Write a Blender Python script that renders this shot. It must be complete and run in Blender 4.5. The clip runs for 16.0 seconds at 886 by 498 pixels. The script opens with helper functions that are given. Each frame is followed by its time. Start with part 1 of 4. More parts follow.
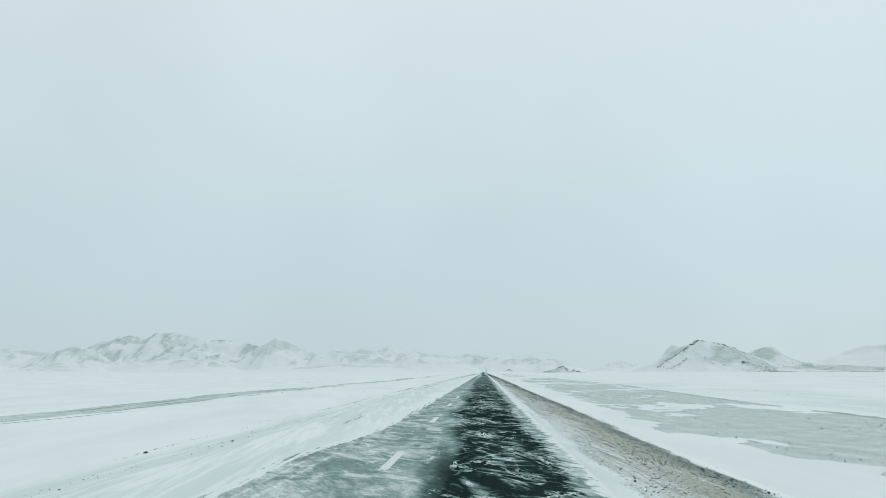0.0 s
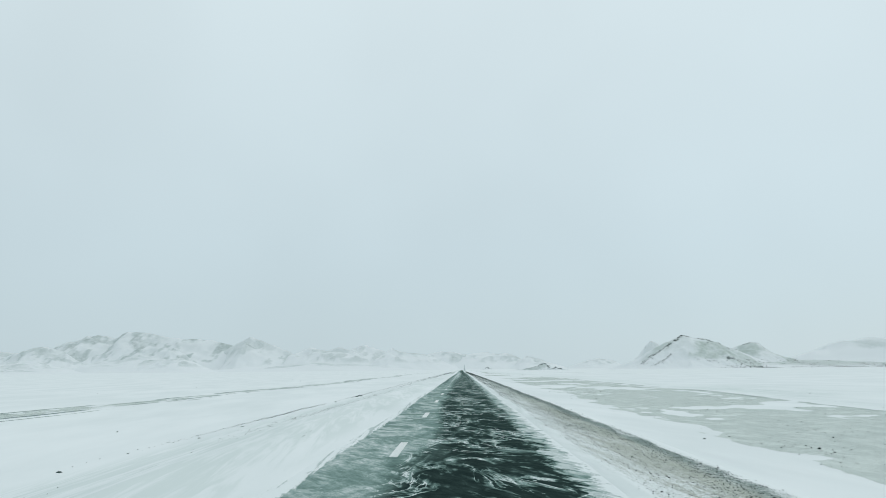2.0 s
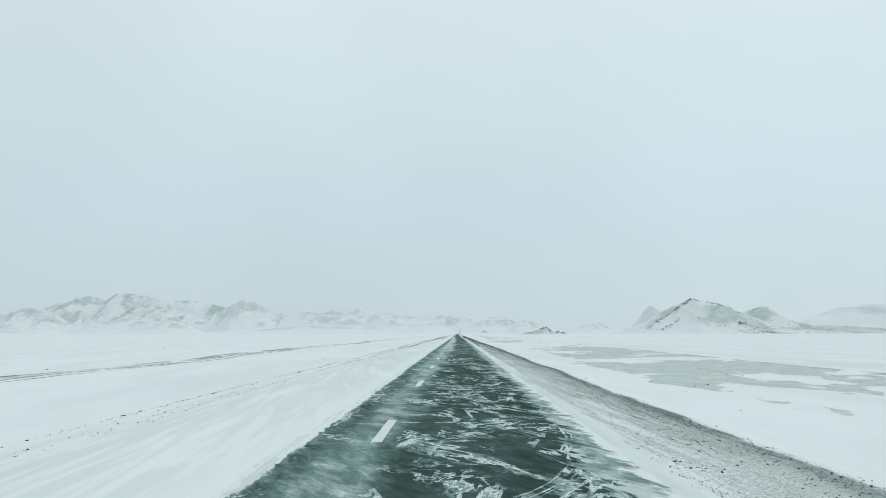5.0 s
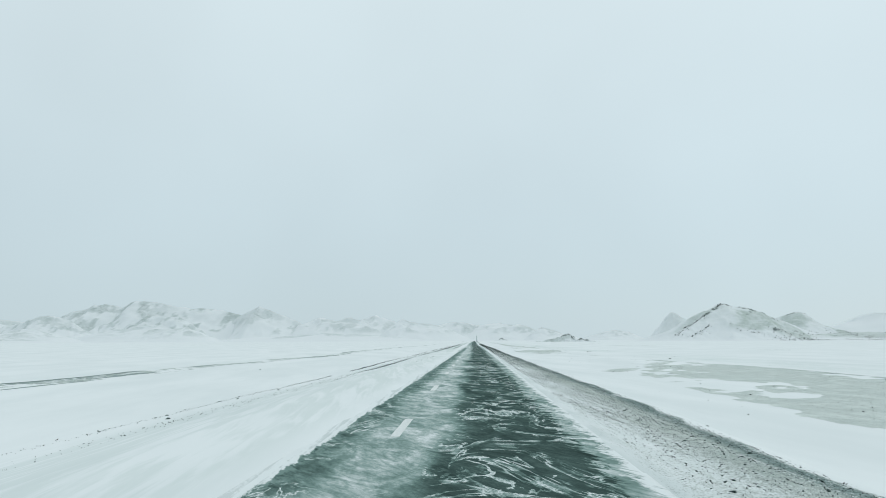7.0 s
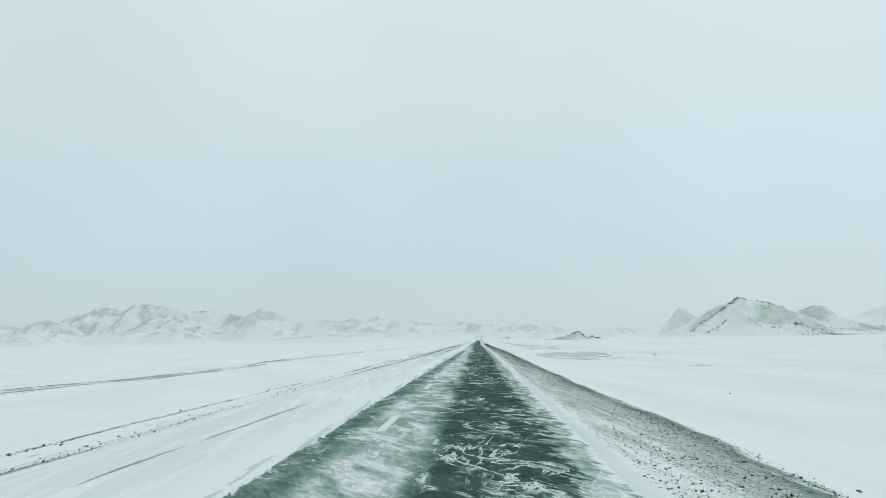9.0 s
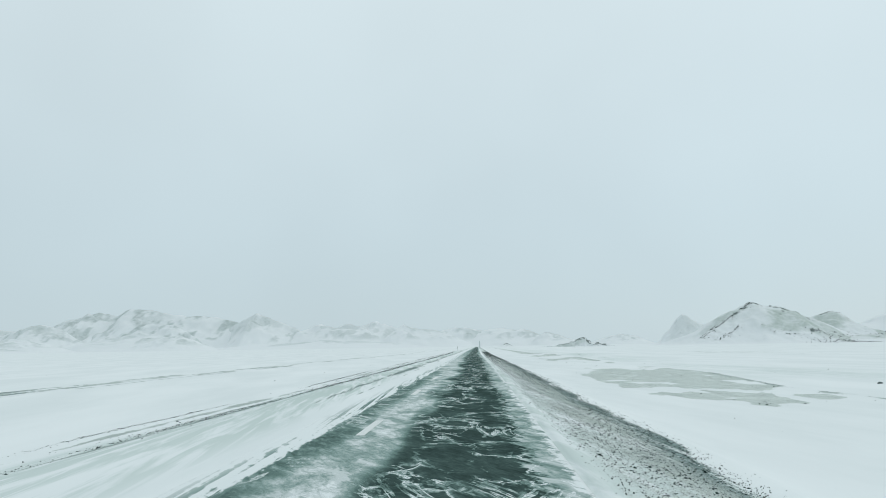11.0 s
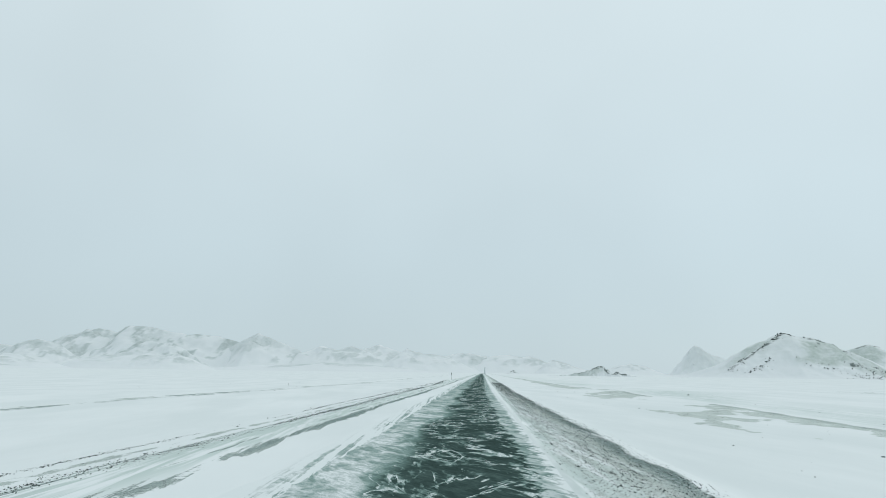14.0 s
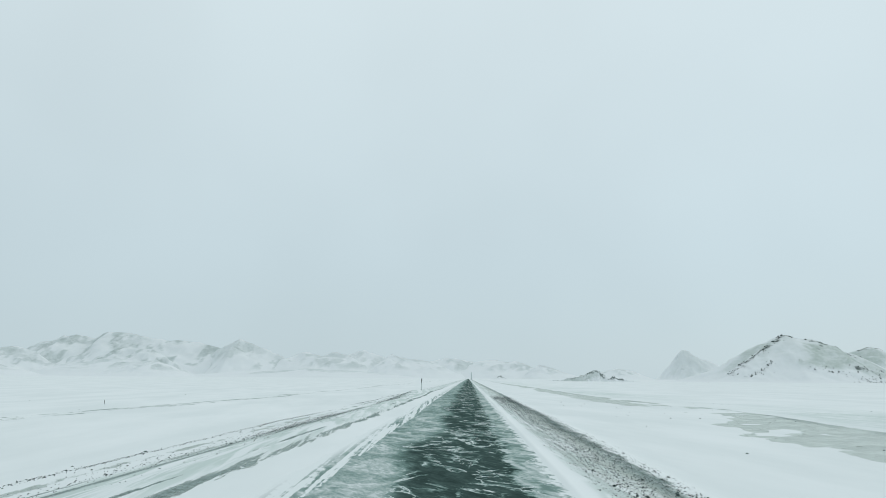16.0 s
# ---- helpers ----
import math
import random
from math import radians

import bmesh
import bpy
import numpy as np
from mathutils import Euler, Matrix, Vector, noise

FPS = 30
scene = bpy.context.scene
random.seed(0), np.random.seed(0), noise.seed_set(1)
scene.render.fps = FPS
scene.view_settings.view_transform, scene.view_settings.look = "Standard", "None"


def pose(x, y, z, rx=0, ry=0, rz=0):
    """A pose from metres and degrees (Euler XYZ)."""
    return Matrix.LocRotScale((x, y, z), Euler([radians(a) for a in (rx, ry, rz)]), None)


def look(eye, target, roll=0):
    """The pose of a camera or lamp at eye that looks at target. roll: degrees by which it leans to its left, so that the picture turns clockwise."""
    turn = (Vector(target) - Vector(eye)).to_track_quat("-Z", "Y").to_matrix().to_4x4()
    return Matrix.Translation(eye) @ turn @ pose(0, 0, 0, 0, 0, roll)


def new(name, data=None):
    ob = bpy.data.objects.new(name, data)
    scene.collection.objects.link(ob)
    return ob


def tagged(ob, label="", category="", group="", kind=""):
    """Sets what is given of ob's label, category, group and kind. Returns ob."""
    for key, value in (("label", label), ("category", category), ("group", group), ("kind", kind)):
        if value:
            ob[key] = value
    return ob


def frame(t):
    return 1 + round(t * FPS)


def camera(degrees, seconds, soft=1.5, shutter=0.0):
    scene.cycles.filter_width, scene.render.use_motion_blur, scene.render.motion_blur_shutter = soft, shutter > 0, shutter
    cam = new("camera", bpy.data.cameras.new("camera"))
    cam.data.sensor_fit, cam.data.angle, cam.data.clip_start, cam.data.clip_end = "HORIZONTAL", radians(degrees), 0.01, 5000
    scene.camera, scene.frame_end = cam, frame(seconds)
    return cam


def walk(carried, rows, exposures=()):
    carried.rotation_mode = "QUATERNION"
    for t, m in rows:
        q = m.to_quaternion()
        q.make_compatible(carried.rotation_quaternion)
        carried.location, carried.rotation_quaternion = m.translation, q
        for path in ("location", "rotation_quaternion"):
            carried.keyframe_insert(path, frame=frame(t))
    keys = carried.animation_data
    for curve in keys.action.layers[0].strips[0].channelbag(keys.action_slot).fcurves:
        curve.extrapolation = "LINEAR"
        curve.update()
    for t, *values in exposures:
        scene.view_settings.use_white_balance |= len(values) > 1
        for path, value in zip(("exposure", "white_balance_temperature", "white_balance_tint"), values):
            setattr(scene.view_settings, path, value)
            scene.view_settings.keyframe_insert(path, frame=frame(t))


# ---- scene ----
cam = camera(67.2, 16.0, soft=0.55)
PATH = [
    (0, 1.581, 0.002, 3.426, 10.416, -0.130),
    (0.5, 1.454, 11.871, 3.023, 10.486, 0.069),
    (1, 1.359, 23.724, 2.214, 10.651, -0.017),
    (1.5, 1.286, 35.583, 1.847, 10.759, -0.368),
    (2, 1.224, 47.440, 1.491, 10.247, -0.553),
    (2.5, 1.186, 59.261, 1.299, 9.888, -0.830),
    (3, 1.166, 71.071, 1.396, 9.273, -0.584),
    (5.5, 1.133, 130.256, 1.217, 7.074, -0.125),
    (6, 1.172, 142.094, 1.655, 7.596, -0.369),
    (6.5, 1.207, 154.005, 2.066, 7.663, -0.278),
    (7, 1.268, 165.992, 2.613, 7.821, -0.260),
    (7.5, 1.363, 178.030, 2.692, 8.183, -0.777),
    (8, 1.476, 190.048, 2.560, 8.248, -0.947),
    (8.5, 1.576, 202.065, 2.909, 7.781, -1.023),
    (11, 2.060, 262.639, 2.794, 8.324, -0.849),
    (11.5, 2.066, 274.486, 2.970, 9.920, -0.612),
    (12, 2.059, 286.259, 3.129, 10.258, -0.512),
    (12.5, 2.042, 297.996, 2.916, 10.283, -0.847),
    (13, 2.002, 309.736, 2.679, 10.304, -0.820),
    (13.5, 1.937, 321.484, 2.801, 10.088, 0.294),
    (14, 1.847, 333.242, 3.430, 10.473, 0.709),
    (14.5, 1.725, 345.011, 3.818, 11.110, 0.537),
    (15, 1.593, 356.798, 3.376, 11.551, 0.526),
    (15.5, 1.463, 368.601, 2.591, 11.605, 0.327),
    (16, 1.330, 380.409, 2.200, 10.952, 0.422),
]
walk(cam, [(t, pose(x, y, 1.5, 90 + pitch, 0, yaw) @ pose(0, 0, 0, 0, 0, roll)) for t, x, y, yaw, pitch, roll in PATH], ((0, 0.0), (3, 0.01), (5.5, 0.04), (8.5, 0.03), (11, 0.01), (14, 0.0), (16, -0.02)))

# ---- world: an overcast winter sky, brighter towards the zenith ----
world = bpy.data.worlds.new("overcast")
scene.world = world
world.use_nodes = True
wt = world.node_tree
wt.nodes.clear()
w_out = wt.nodes.new("ShaderNodeOutputWorld")
w_back = wt.nodes.new("ShaderNodeBackground")
w_sky = wt.nodes.new("ShaderNodeTexSky")
w_sky.sky_type = "NISHITA"
w_sky.sun_disc = False
w_sky.sun_elevation = radians(28)
w_sky.sun_rotation = radians(60)
w_dim = wt.nodes.new("ShaderNodeVectorMath")
w_dim.operation = "SCALE"
w_dim.inputs["Scale"].default_value = 0.1
wt.links.new(w_sky.outputs[0], w_dim.inputs[0])
w_co = wt.nodes.new("ShaderNodeTexCoord")
w_sep = wt.nodes.new("ShaderNodeSeparateXYZ")
wt.links.new(w_co.outputs["Generated"], w_sep.inputs[0])
w_ramp = wt.nodes.new("ShaderNodeValToRGB")
w_ramp.color_ramp.elements[0].position = 0.0
w_ramp.color_ramp.elements[0].color = (0.542, 0.662, 0.711, 1)
w_ramp.color_ramp.elements[1].position = 1.0
w_ramp.color_ramp.elements[1].color = (0.81, 0.896, 0.918, 1)
for p_, c_ in ((0.18, (0.587, 0.711, 0.763, 1)), (0.5, (0.668, 0.781, 0.823, 1))):
    e_ = w_ramp.color_ramp.elements.new(p_)
    e_.color = c_
wt.links.new(w_sep.outputs["Z"], w_ramp.inputs[0])
# the cloud deck is a little brighter towards the hidden sun
w_noise = wt.nodes.new("ShaderNodeTexNoise")
w_noise.inputs["Scale"].default_value = 2.2
w_noise.inputs["Detail"].default_value = 3
wt.links.new(w_co.outputs["Generated"], w_noise.inputs["Vector"])
w_gain = wt.nodes.new("ShaderNodeMapRange")
w_gain.inputs["From Min"].default_value = 0.3
w_gain.inputs["From Max"].default_value = 0.7
w_gain.inputs["To Min"].default_value = 0.965
w_gain.inputs["To Max"].default_value = 1.035
wt.links.new(w_noise.outputs["Fac"], w_gain.inputs["Value"])
w_side = wt.nodes.new("ShaderNodeMath")
w_side.operation = "MULTIPLY_ADD"
w_side.inputs[1].default_value = 0.045
wt.links.new(w_sep.outputs["X"], w_side.inputs[0])
wt.links.new(w_gain.outputs[0], w_side.inputs[2])
w_mul = wt.nodes.new("ShaderNodeVectorMath")
w_mul.operation = "SCALE"
wt.links.new(w_ramp.outputs[0], w_mul.inputs[0])
wt.links.new(w_side.outputs[0], w_mul.inputs["Scale"])
w_mix = wt.nodes.new("ShaderNodeMix")
w_mix.data_type = "RGBA"
w_mix.inputs["Factor"].default_value = 0.96
wt.links.new(w_dim.outputs[0], w_mix.inputs["A"])
wt.links.new(w_mul.outputs[0], w_mix.inputs["B"])
wt.links.new(w_mix.outputs["Result"], w_back.inputs[0])
wt.links.new(w_back.outputs[0], w_out.inputs[0])

sun = new("sun", bpy.data.lights.new("sun", "SUN"))
sun.data.energy = 0.35
sun.data.angle = radians(25)
sun.data.color = (1.0, 0.97, 0.93)
sun.matrix_world = look((300, 150, 220), (0, 0, 0))


# ---- noise on arrays ----
_lattice = np.random.RandomState(5).permutation(256)
_lattice = np.concatenate([_lattice, _lattice])
_slopes = np.stack([np.cos(np.arange(256) * 2.399), np.sin(np.arange(256) * 2.399)], 1)


def grain(x, y):
    """Gradient noise, about -0.7 to 0.7."""
    xi, yi = np.floor(x).astype(int), np.floor(y).astype(int)
    xf, yf = x - xi, y - yi
    u, v = xf * xf * xf * (xf * (xf * 6 - 15) + 10), yf * yf * yf * (yf * (yf * 6 - 15) + 10)

    def corner(a, b):
        g = _slopes[_lattice[(_lattice[(xi + a) & 255] + yi + b) & 255]]
        return g[..., 0] * (xf - a) + g[..., 1] * (yf - b)

    low = corner(0, 0) * (1 - u) + corner(1, 0) * u
    high = corner(0, 1) * (1 - u) + corner(1, 1) * u
    return low * (1 - v) + high * v


def fbm(x, y, octaves=4, gain=0.5):
    total, size = 0.0, 1.0
    for n in range(octaves):
        total = total + size * grain(x * 2**n + 17.3 * n, y * 2**n - 9.1 * n)
        size *= gain
    return total


def step(a, b, x):
    t = np.clip((x - a) / (b - a), 0, 1)
    return t * t * (3 - 2 * t)


def blown(x, y):
    """Coordinates across and along the wind, which blows down the road from ahead on the left."""
    c, s = math.cos(radians(-9)), math.sin(radians(-9))
    return c * x - s * y, s * x + c * y


# ---- meshes ----
def sheet(name, xs, ys, zs, material, parent=None, layers=()):
    """A grid of quads over xs and ys with heights zs, and point layers of floats."""
    nx, ny = len(xs), len(ys)
    gx, gy = np.meshgrid(xs, ys)
    mesh = bpy.data.meshes.new(name)
    co = np.stack([gx, gy, zs], -1).reshape(-1, 3).astype(np.float32)
    a = (np.arange(ny - 1)[:, None] * nx + np.arange(nx - 1)[None]).ravel()
    quads = np.stack([a, a + 1, a + nx + 1, a + nx], 1).astype(np.int32)
    mesh.vertices.add(len(co))
    mesh.vertices.foreach_set("co", co.ravel())
    mesh.loops.add(quads.size)
    mesh.loops.foreach_set("vertex_index", quads.ravel())
    mesh.polygons.add(len(quads))
    mesh.polygons.foreach_set("loop_start", np.arange(0, quads.size, 4, dtype=np.int32))
    mesh.polygons.foreach_set("use_smooth", np.ones(len(quads), bool))
    for label, values in layers:
        mesh.attributes.new(label, "FLOAT", "POINT").data.foreach_set("value", np.asarray(values, np.float32).ravel())
    mesh.update(calc_edges=True)
    mesh.materials.append(material)
    ob = new(name, mesh)
    ob.parent = parent
    return ob


def part(name, bm, material, parent=None, label=""):
    mesh = bpy.data.meshes.new(name)
    bm.to_mesh(mesh)
    bm.free()
    mesh.materials.append(material)
    ob = new(name, mesh)
    ob.parent = parent
    return tagged(ob, label)


# ---- material helpers ----
class Nodes:
    def __init__(self, name):
        self.mat = bpy.data.materials.new(name)
        self.mat.use_nodes = True
        self.tree = self.mat.node_tree
        self.bsdf = self.tree.nodes["Principled BSDF"]
        self.bsdf.inputs["Specular IOR Level"].default_value = 0.0
        self.where = self.tree.nodes.new("ShaderNodeTexCoord").outputs["Object"]

    def join(self, value, socket):
        if isinstance(value, bpy.types.NodeSocket):
            self.tree.links.new(value, socket)
        else:
            socket.default_value = value

    def math(self, op, a, b=0.0, c=0.0, clamp=False):
        n = self.tree.nodes.new("ShaderNodeMath")
        n.operation, n.use_clamp = op, clamp
        for value, socket in zip((a, b, c), n.inputs):
            self.join(value, socket)
        return n.outputs[0]

    def band(self, value, a, b, low=0.0, high=1.0, smooth=True):
        n = self.tree.nodes.new("ShaderNodeMapRange")
        n.interpolation_type = "SMOOTHSTEP" if smooth else "LINEAR"
        self.join(value, n.inputs["Value"])
        n.inputs["From Min"].default_value, n.inputs["From Max"].default_value = a, b
        n.inputs["To Min"].default_value, n.inputs["To Max"].default_value = low, high
        return n.outputs[0]

    def noise(self, scale, detail=3.0, rough=0.55, where=None, warp=0.0):
        n = self.tree.nodes.new("ShaderNodeTexNoise")
        self.join(where or self.where, n.inputs["Vector"])
        n.inputs["Scale"].default_value, n.inputs["Detail"].default_value = scale, detail
        n.inputs["Roughness"].default_value, n.inputs["Distortion"].default_value = rough, warp
        return n.outputs["Fac"]

    def wind(self, across, along, turn=-9.0, shift=0.0):
        a, b = self.tree.nodes.new("ShaderNodeMapping"), self.tree.nodes.new("ShaderNodeMapping")
        self.join(self.where, a.inputs["Vector"])
        a.inputs["Rotation"].default_value = (0, 0, radians(turn))
        a.inputs["Location"].default_value = (shift, shift * 1.7, 0)
        self.join(a.outputs[0], b.inputs["Vector"])
        b.inputs["Scale"].default_value = (across, along, 1)
        return b.outputs[0]

    def layer(self, name):
        n = self.tree.nodes.new("ShaderNodeAttribute")
        n.attribute_name = name
        return n.outputs["Fac"]

    def mix(self, fac, a, b):
        n = self.tree.nodes.new("ShaderNodeMix")
        n.data_type = "RGBA"
        self.join(fac, n.inputs["Factor"])
        for value, socket in ((a, n.inputs["A"]), (b, n.inputs["B"])):
            self.join((*value, 1) if isinstance(value, tuple) else value, socket)
        return n.outputs["Result"]

    def bump(self, height, strength, distance):
        n = self.tree.nodes.new("ShaderNodeBump")
        n.inputs["Strength"].default_value, n.inputs["Distance"].default_value = strength, distance
        self.join(height, n.inputs["Height"])
        self.join(n.outputs[0], self.bsdf.inputs["Normal"])

    def done(self, colour, rough=0.8):
        self.join((*colour, 1) if isinstance(colour, tuple) else colour, self.bsdf.inputs["Base Color"])
        self.join(rough, self.bsdf.inputs["Roughness"])
        return self.mat


def ground_material():
    m = Nodes("wind_packed_snow_and_frozen_gravel")
    shoulder, thin_layer = m.band(m.layer("sand"), 0.0, 0.22), m.band(m.layer("thin"), 0.0, 0.4)
    streak = m.noise(1.0, 5, 0.6, m.wind(1.8, 0.12))
    fine = m.noise(14.0, 4, 0.6)
    tone = m.noise(0.25, 4, 0.6, m.wind(1.0, 0.25, shift=40.0))
    snow = m.mix(m.band(tone, 0.3, 0.7), (0.745, 0.785, 0.786), (0.815, 0.846, 0.848))
    thin = m.math("MULTIPLY", m.layer("thin"), m.band(m.math("ADD", m.math("MULTIPLY", m.noise(1.0, 5, 0.6, m.wind(3.6, 0.24, -7.0, 61.0), 0.9), 0.6), m.math("MULTIPLY", m.noise(1.0, 4, 0.6, m.wind(1.0, 0.12, -6.0, 81.0), 0.5), 0.4)), 0.42, 0.55))
    snow = m.mix(thin, snow, (0.53, 0.615, 0.585))
    grit = m.mix(m.band(m.noise(9.0, 5, 0.7), 0.35, 0.65), (0.140, 0.200, 0.192), (0.28, 0.360, 0.345))
    dust = m.mix(m.band(m.noise(1.3, 5, 0.65, m.wind(1.0, 0.5, shift=9.0)), 0.35, 0.7, 0.72, 0.99), grit, (0.68, 0.735, 0.705))
    hair = m.noise(1.0, 4, 0.6, m.wind(6.0, 0.13, -5.0, 21.0), 0.3)
    # lobes with torn edges on the open plain
    lobe = m.noise(1.0, 6, 0.62, m.wind(0.9, 0.42, -20.0, 33.0), 0.8)
    crumb = m.noise(34.0, 4, 0.75)
    field = m.math("ADD", m.layer("bare"), m.math("MULTIPLY", m.math("SUBTRACT", streak, 0.5), m.band(thin_layer, 0.0, 1.0, 0.30, 0.6)))
    field = m.math("ADD", field, m.math("MULTIPLY", m.math("SUBTRACT", hair, 0.5), m.band(thin_layer, 0.0, 1.0, 0.15, 0.9)))
    field = m.math("ADD", field, m.math("MULTIPLY", m.math("SUBTRACT", lobe, 0.5), m.math("MULTIPLY", m.band(thin_layer, 0.0, 1.0, 1.5, 0.3), m.band(shoulder, 0.0, 1.0, 1.0, 0.4))))
    field = m.math("ADD", field, m.math("MULTIPLY", m.math("SUBTRACT", fine, 0.5), 0.35))
    field = m.math("ADD", field, m.math("MULTIPLY", m.math("SUBTRACT", crumb, 0.5), m.band(shoulder, 0.0, 1.0, 0.12, 1.9)))
    rag = m.noise(1.0, 5, 0.65, m.wind(9.0, 0.42, -8.0, 77.0), 0.6)
    field = m.math("ADD", field, m.math("MULTIPLY", m.math("SUBTRACT", rag, 0.5), m.math("MULTIPLY", m.layer("raw"), 1.5)))
    mask = m.band(field, 0.455, 0.54)
    speck = m.band(m.noise(48.0, 2, 0.5), 0.575, 0.64)
    dust = m.mix(m.math("MULTIPLY", speck, 0.75), dust, (0.10, 0.105, 0.098))
    dust = m.mix(m.math("MULTIPLY", m.layer("sand"), m.band(m.noise(5.0, 4, 0.7), 0.3, 0.7, 0.2, 0.75)), dust, (0.475, 0.520, 0.455))
    dust = m.mix(m.band(m.layer("sand"), 0.55, 0.95, 0.0, 0.50), dust, (0.45, 0.43, 0.335))
    dust = m.mix(m.math("MULTIPLY", m.band(m.noise(75.0, 2, 0.5), 0.55, 0.61), m.band(m.layer("sand"), 0.0, 0.35, 0.0, 0.7)), dust, (0.060, 0.072, 0.066))
    dark = m.mix(m.layer("raw"), dust, m.mix(speck, grit, (0.05, 0.055, 0.052)))
    m.bump(m.math("ADD", m.math("MULTIPLY", streak, 0.3), m.math("MULTIPLY", fine, m.math("MULTIPLY_ADD", mask, 0.5, 0.08))), 0.45, 0.05)
    return m.done(m.mix(mask, snow, dark), 0.75)


def asphalt_material():
    """film: powder lying on the lane; lip: metres into the snow on the one side; core and rim: metres past the clear lane and into the snow on the other."""
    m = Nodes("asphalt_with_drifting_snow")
    # teeth that the wind combs out of every edge
    comb = m.noise(1.0, 4, 0.6, m.wind(4.5, 1.5, -24.0, 17.0), 0.9)
    small = m.noise(1.0, 4, 0.65, m.wind(12.0, 3.6, -30.0, 47.0), 0.6)
    teeth = m.math("ADD", m.math("SUBTRACT", comb, 0.5), m.math("MULTIPLY", m.math("SUBTRACT", small, 0.5), 0.55))
    stone = m.noise(90.0, 3, 0.7)
    grains = m.noise(26.0, 3, 0.75)
    worn = m.noise(0.5, 4, 0.6, m.wind(1.0, 0.12, 0.0))
    tar = m.mix(m.band(stone, 0.3, 0.7), (0.008, 0.016, 0.016), (0.020, 0.036, 0.034))
    tar = m.mix(m.band(worn, 0.35, 0.7, 0.0, 0.5), tar, (0.028, 0.048, 0.045))
    # an even film of powder, thicker and thinner in soft swirls
    swirl = m.noise(1.0, 5, 0.55, m.wind(1.3, 0.60, -24.0), 1.8)
    veil = m.noise(1.0, 4, 0.55, m.wind(0.7, 0.30, -14.0, 30.0), 1.2)
    film = m.layer("film")
    loose = m.band(m.math("ABSOLUTE", m.math("SUBTRACT", film, 0.40)), 0.0, 0.22, 1.0, 0.35)
    film = m.math("ADD", film, m.math("MULTIPLY", teeth, m.math("MULTIPLY", loose, 0.55)), clamp=True)
    body = m.math("ADD", m.math("MULTIPLY", swirl, 0.75), m.math("MULTIPLY", veil, 0.45))
    even = m.math("MULTIPLY", m.math("POWER", film, 1.3), m.math("MULTIPLY", m.band(body, 0.47, 0.74, 0.68, 1.22), m.math("MULTIPLY", m.band(small, 0.36, 0.62, 0.86, 1.10), m.band(grains, 0.36, 0.62, 0.88, 1.06))))
    streak = m.band(m.math("ADD", m.math("ADD", swirl, m.math("MULTIPLY", teeth, 0.30)), m.math("MULTIPLY", m.math("SUBTRACT", film, 0.5), 0.60)), 0.56, 0.78)
    lie = m.math("MAXIMUM", even, m.math("MULTIPLY", streak, m.band(film, 0.1, 0.5, 0.14, 0.80)))
    # crooked snakes of snow, sharp on the one side and trailing off on the other
    lines = 0.0
    for across, along, turn, shift, width, low in ((0.60, 0.20, 10.0, 11.0, 0.020, 0.47), (0.85, 0.26, -24.0, 71.0, 0.022, 0.47), (0.45, 0.40, -44.0, 171.0, 0.016, 0.45), (1.1, 0.30, -34.0, 231.0, 0.022, 0.51)):
        bend = m.noise(1.0, 6, 0.60, m.wind(across, along, turn, shift), 1.1)
        lean = m.math("SUBTRACT", bend, 0.51)
        snake = m.band(m.math("ABSOLUTE", lean), 0.004, width, 1.0, 0.0)
        tail = m.math("MULTIPLY", m.band(lean, -0.005, 0.003), m.band(lean, 0.0, 0.085, 0.70, 0.0))
        tail = m.math("MULTIPLY", tail, m.band(m.math("ADD", swirl, m.math("MULTIPLY", teeth, 0.6)), 0.42, 0.60))
        gate = m.band(m.noise(1.0, 4, 0.6, m.wind(0.7, 0.24, shift=53.0 + shift)), low, low + 0.10)
        lines = m.math("MAXIMUM", lines, m.math("MULTIPLY", m.math("MAXIMUM", m.math("MULTIPLY", snake, m.band(swirl, 0.34, 0.50, 0.3, 1.0)), tail), gate))
    lines = m.math("MULTIPLY", lines, m.band(m.noise(30.0, 4, 0.7), 0.38, 0.58, 0.55, 1.0))
    lines = m.math("MULTIPLY", lines, m.band(film, 0.35, 0.85, 1.0, 0.6))
    # the edges of the snow on both sides
    lip = m.math("ADD", m.math("MULTIPLY_ADD", teeth, 0.22, m.layer("lip")), m.math("MULTIPLY", m.math("SUBTRACT", m.noise(1.0, 4, 0.6, m.wind(7.0, 0.6, -14.0, 5.0)), 0.5), 0.25))
    left = m.math("MAXIMUM", m.band(lip, -0.02, 0.06), m.band(m.math("MULTIPLY_ADD", teeth, 1.2, m.layer("lip")), -0.30, 0.05, 0.0, 0.40))
    rip = m.math("ADD", m.noise(1.0, 4, 0.6, m.wind(6.5, 0.16, -3.0, 91.0), 0.25), m.math("MULTIPLY", teeth, 0.35))
    rip = m.math("MULTIPLY", m.band(rip, 0.50, 0.58), m.math("MULTIPLY", m.layer("torn"), m.band(m.layer("lip"), 0.05, 0.75, 0.85, 0.0)))
    left = m.math("MULTIPLY", left, m.math("SUBTRACT", 1.0, rip))
    core = m.math("MULTIPLY_ADD", teeth, 1.0, m.layer("core"))
    right = m.math("MULTIPLY", m.band(core, -0.04, 0.22), m.band(m.math("ADD", body, m.math("MULTIPLY", teeth, 0.5)), 0.45, 0.75, 0.38, 0.78))
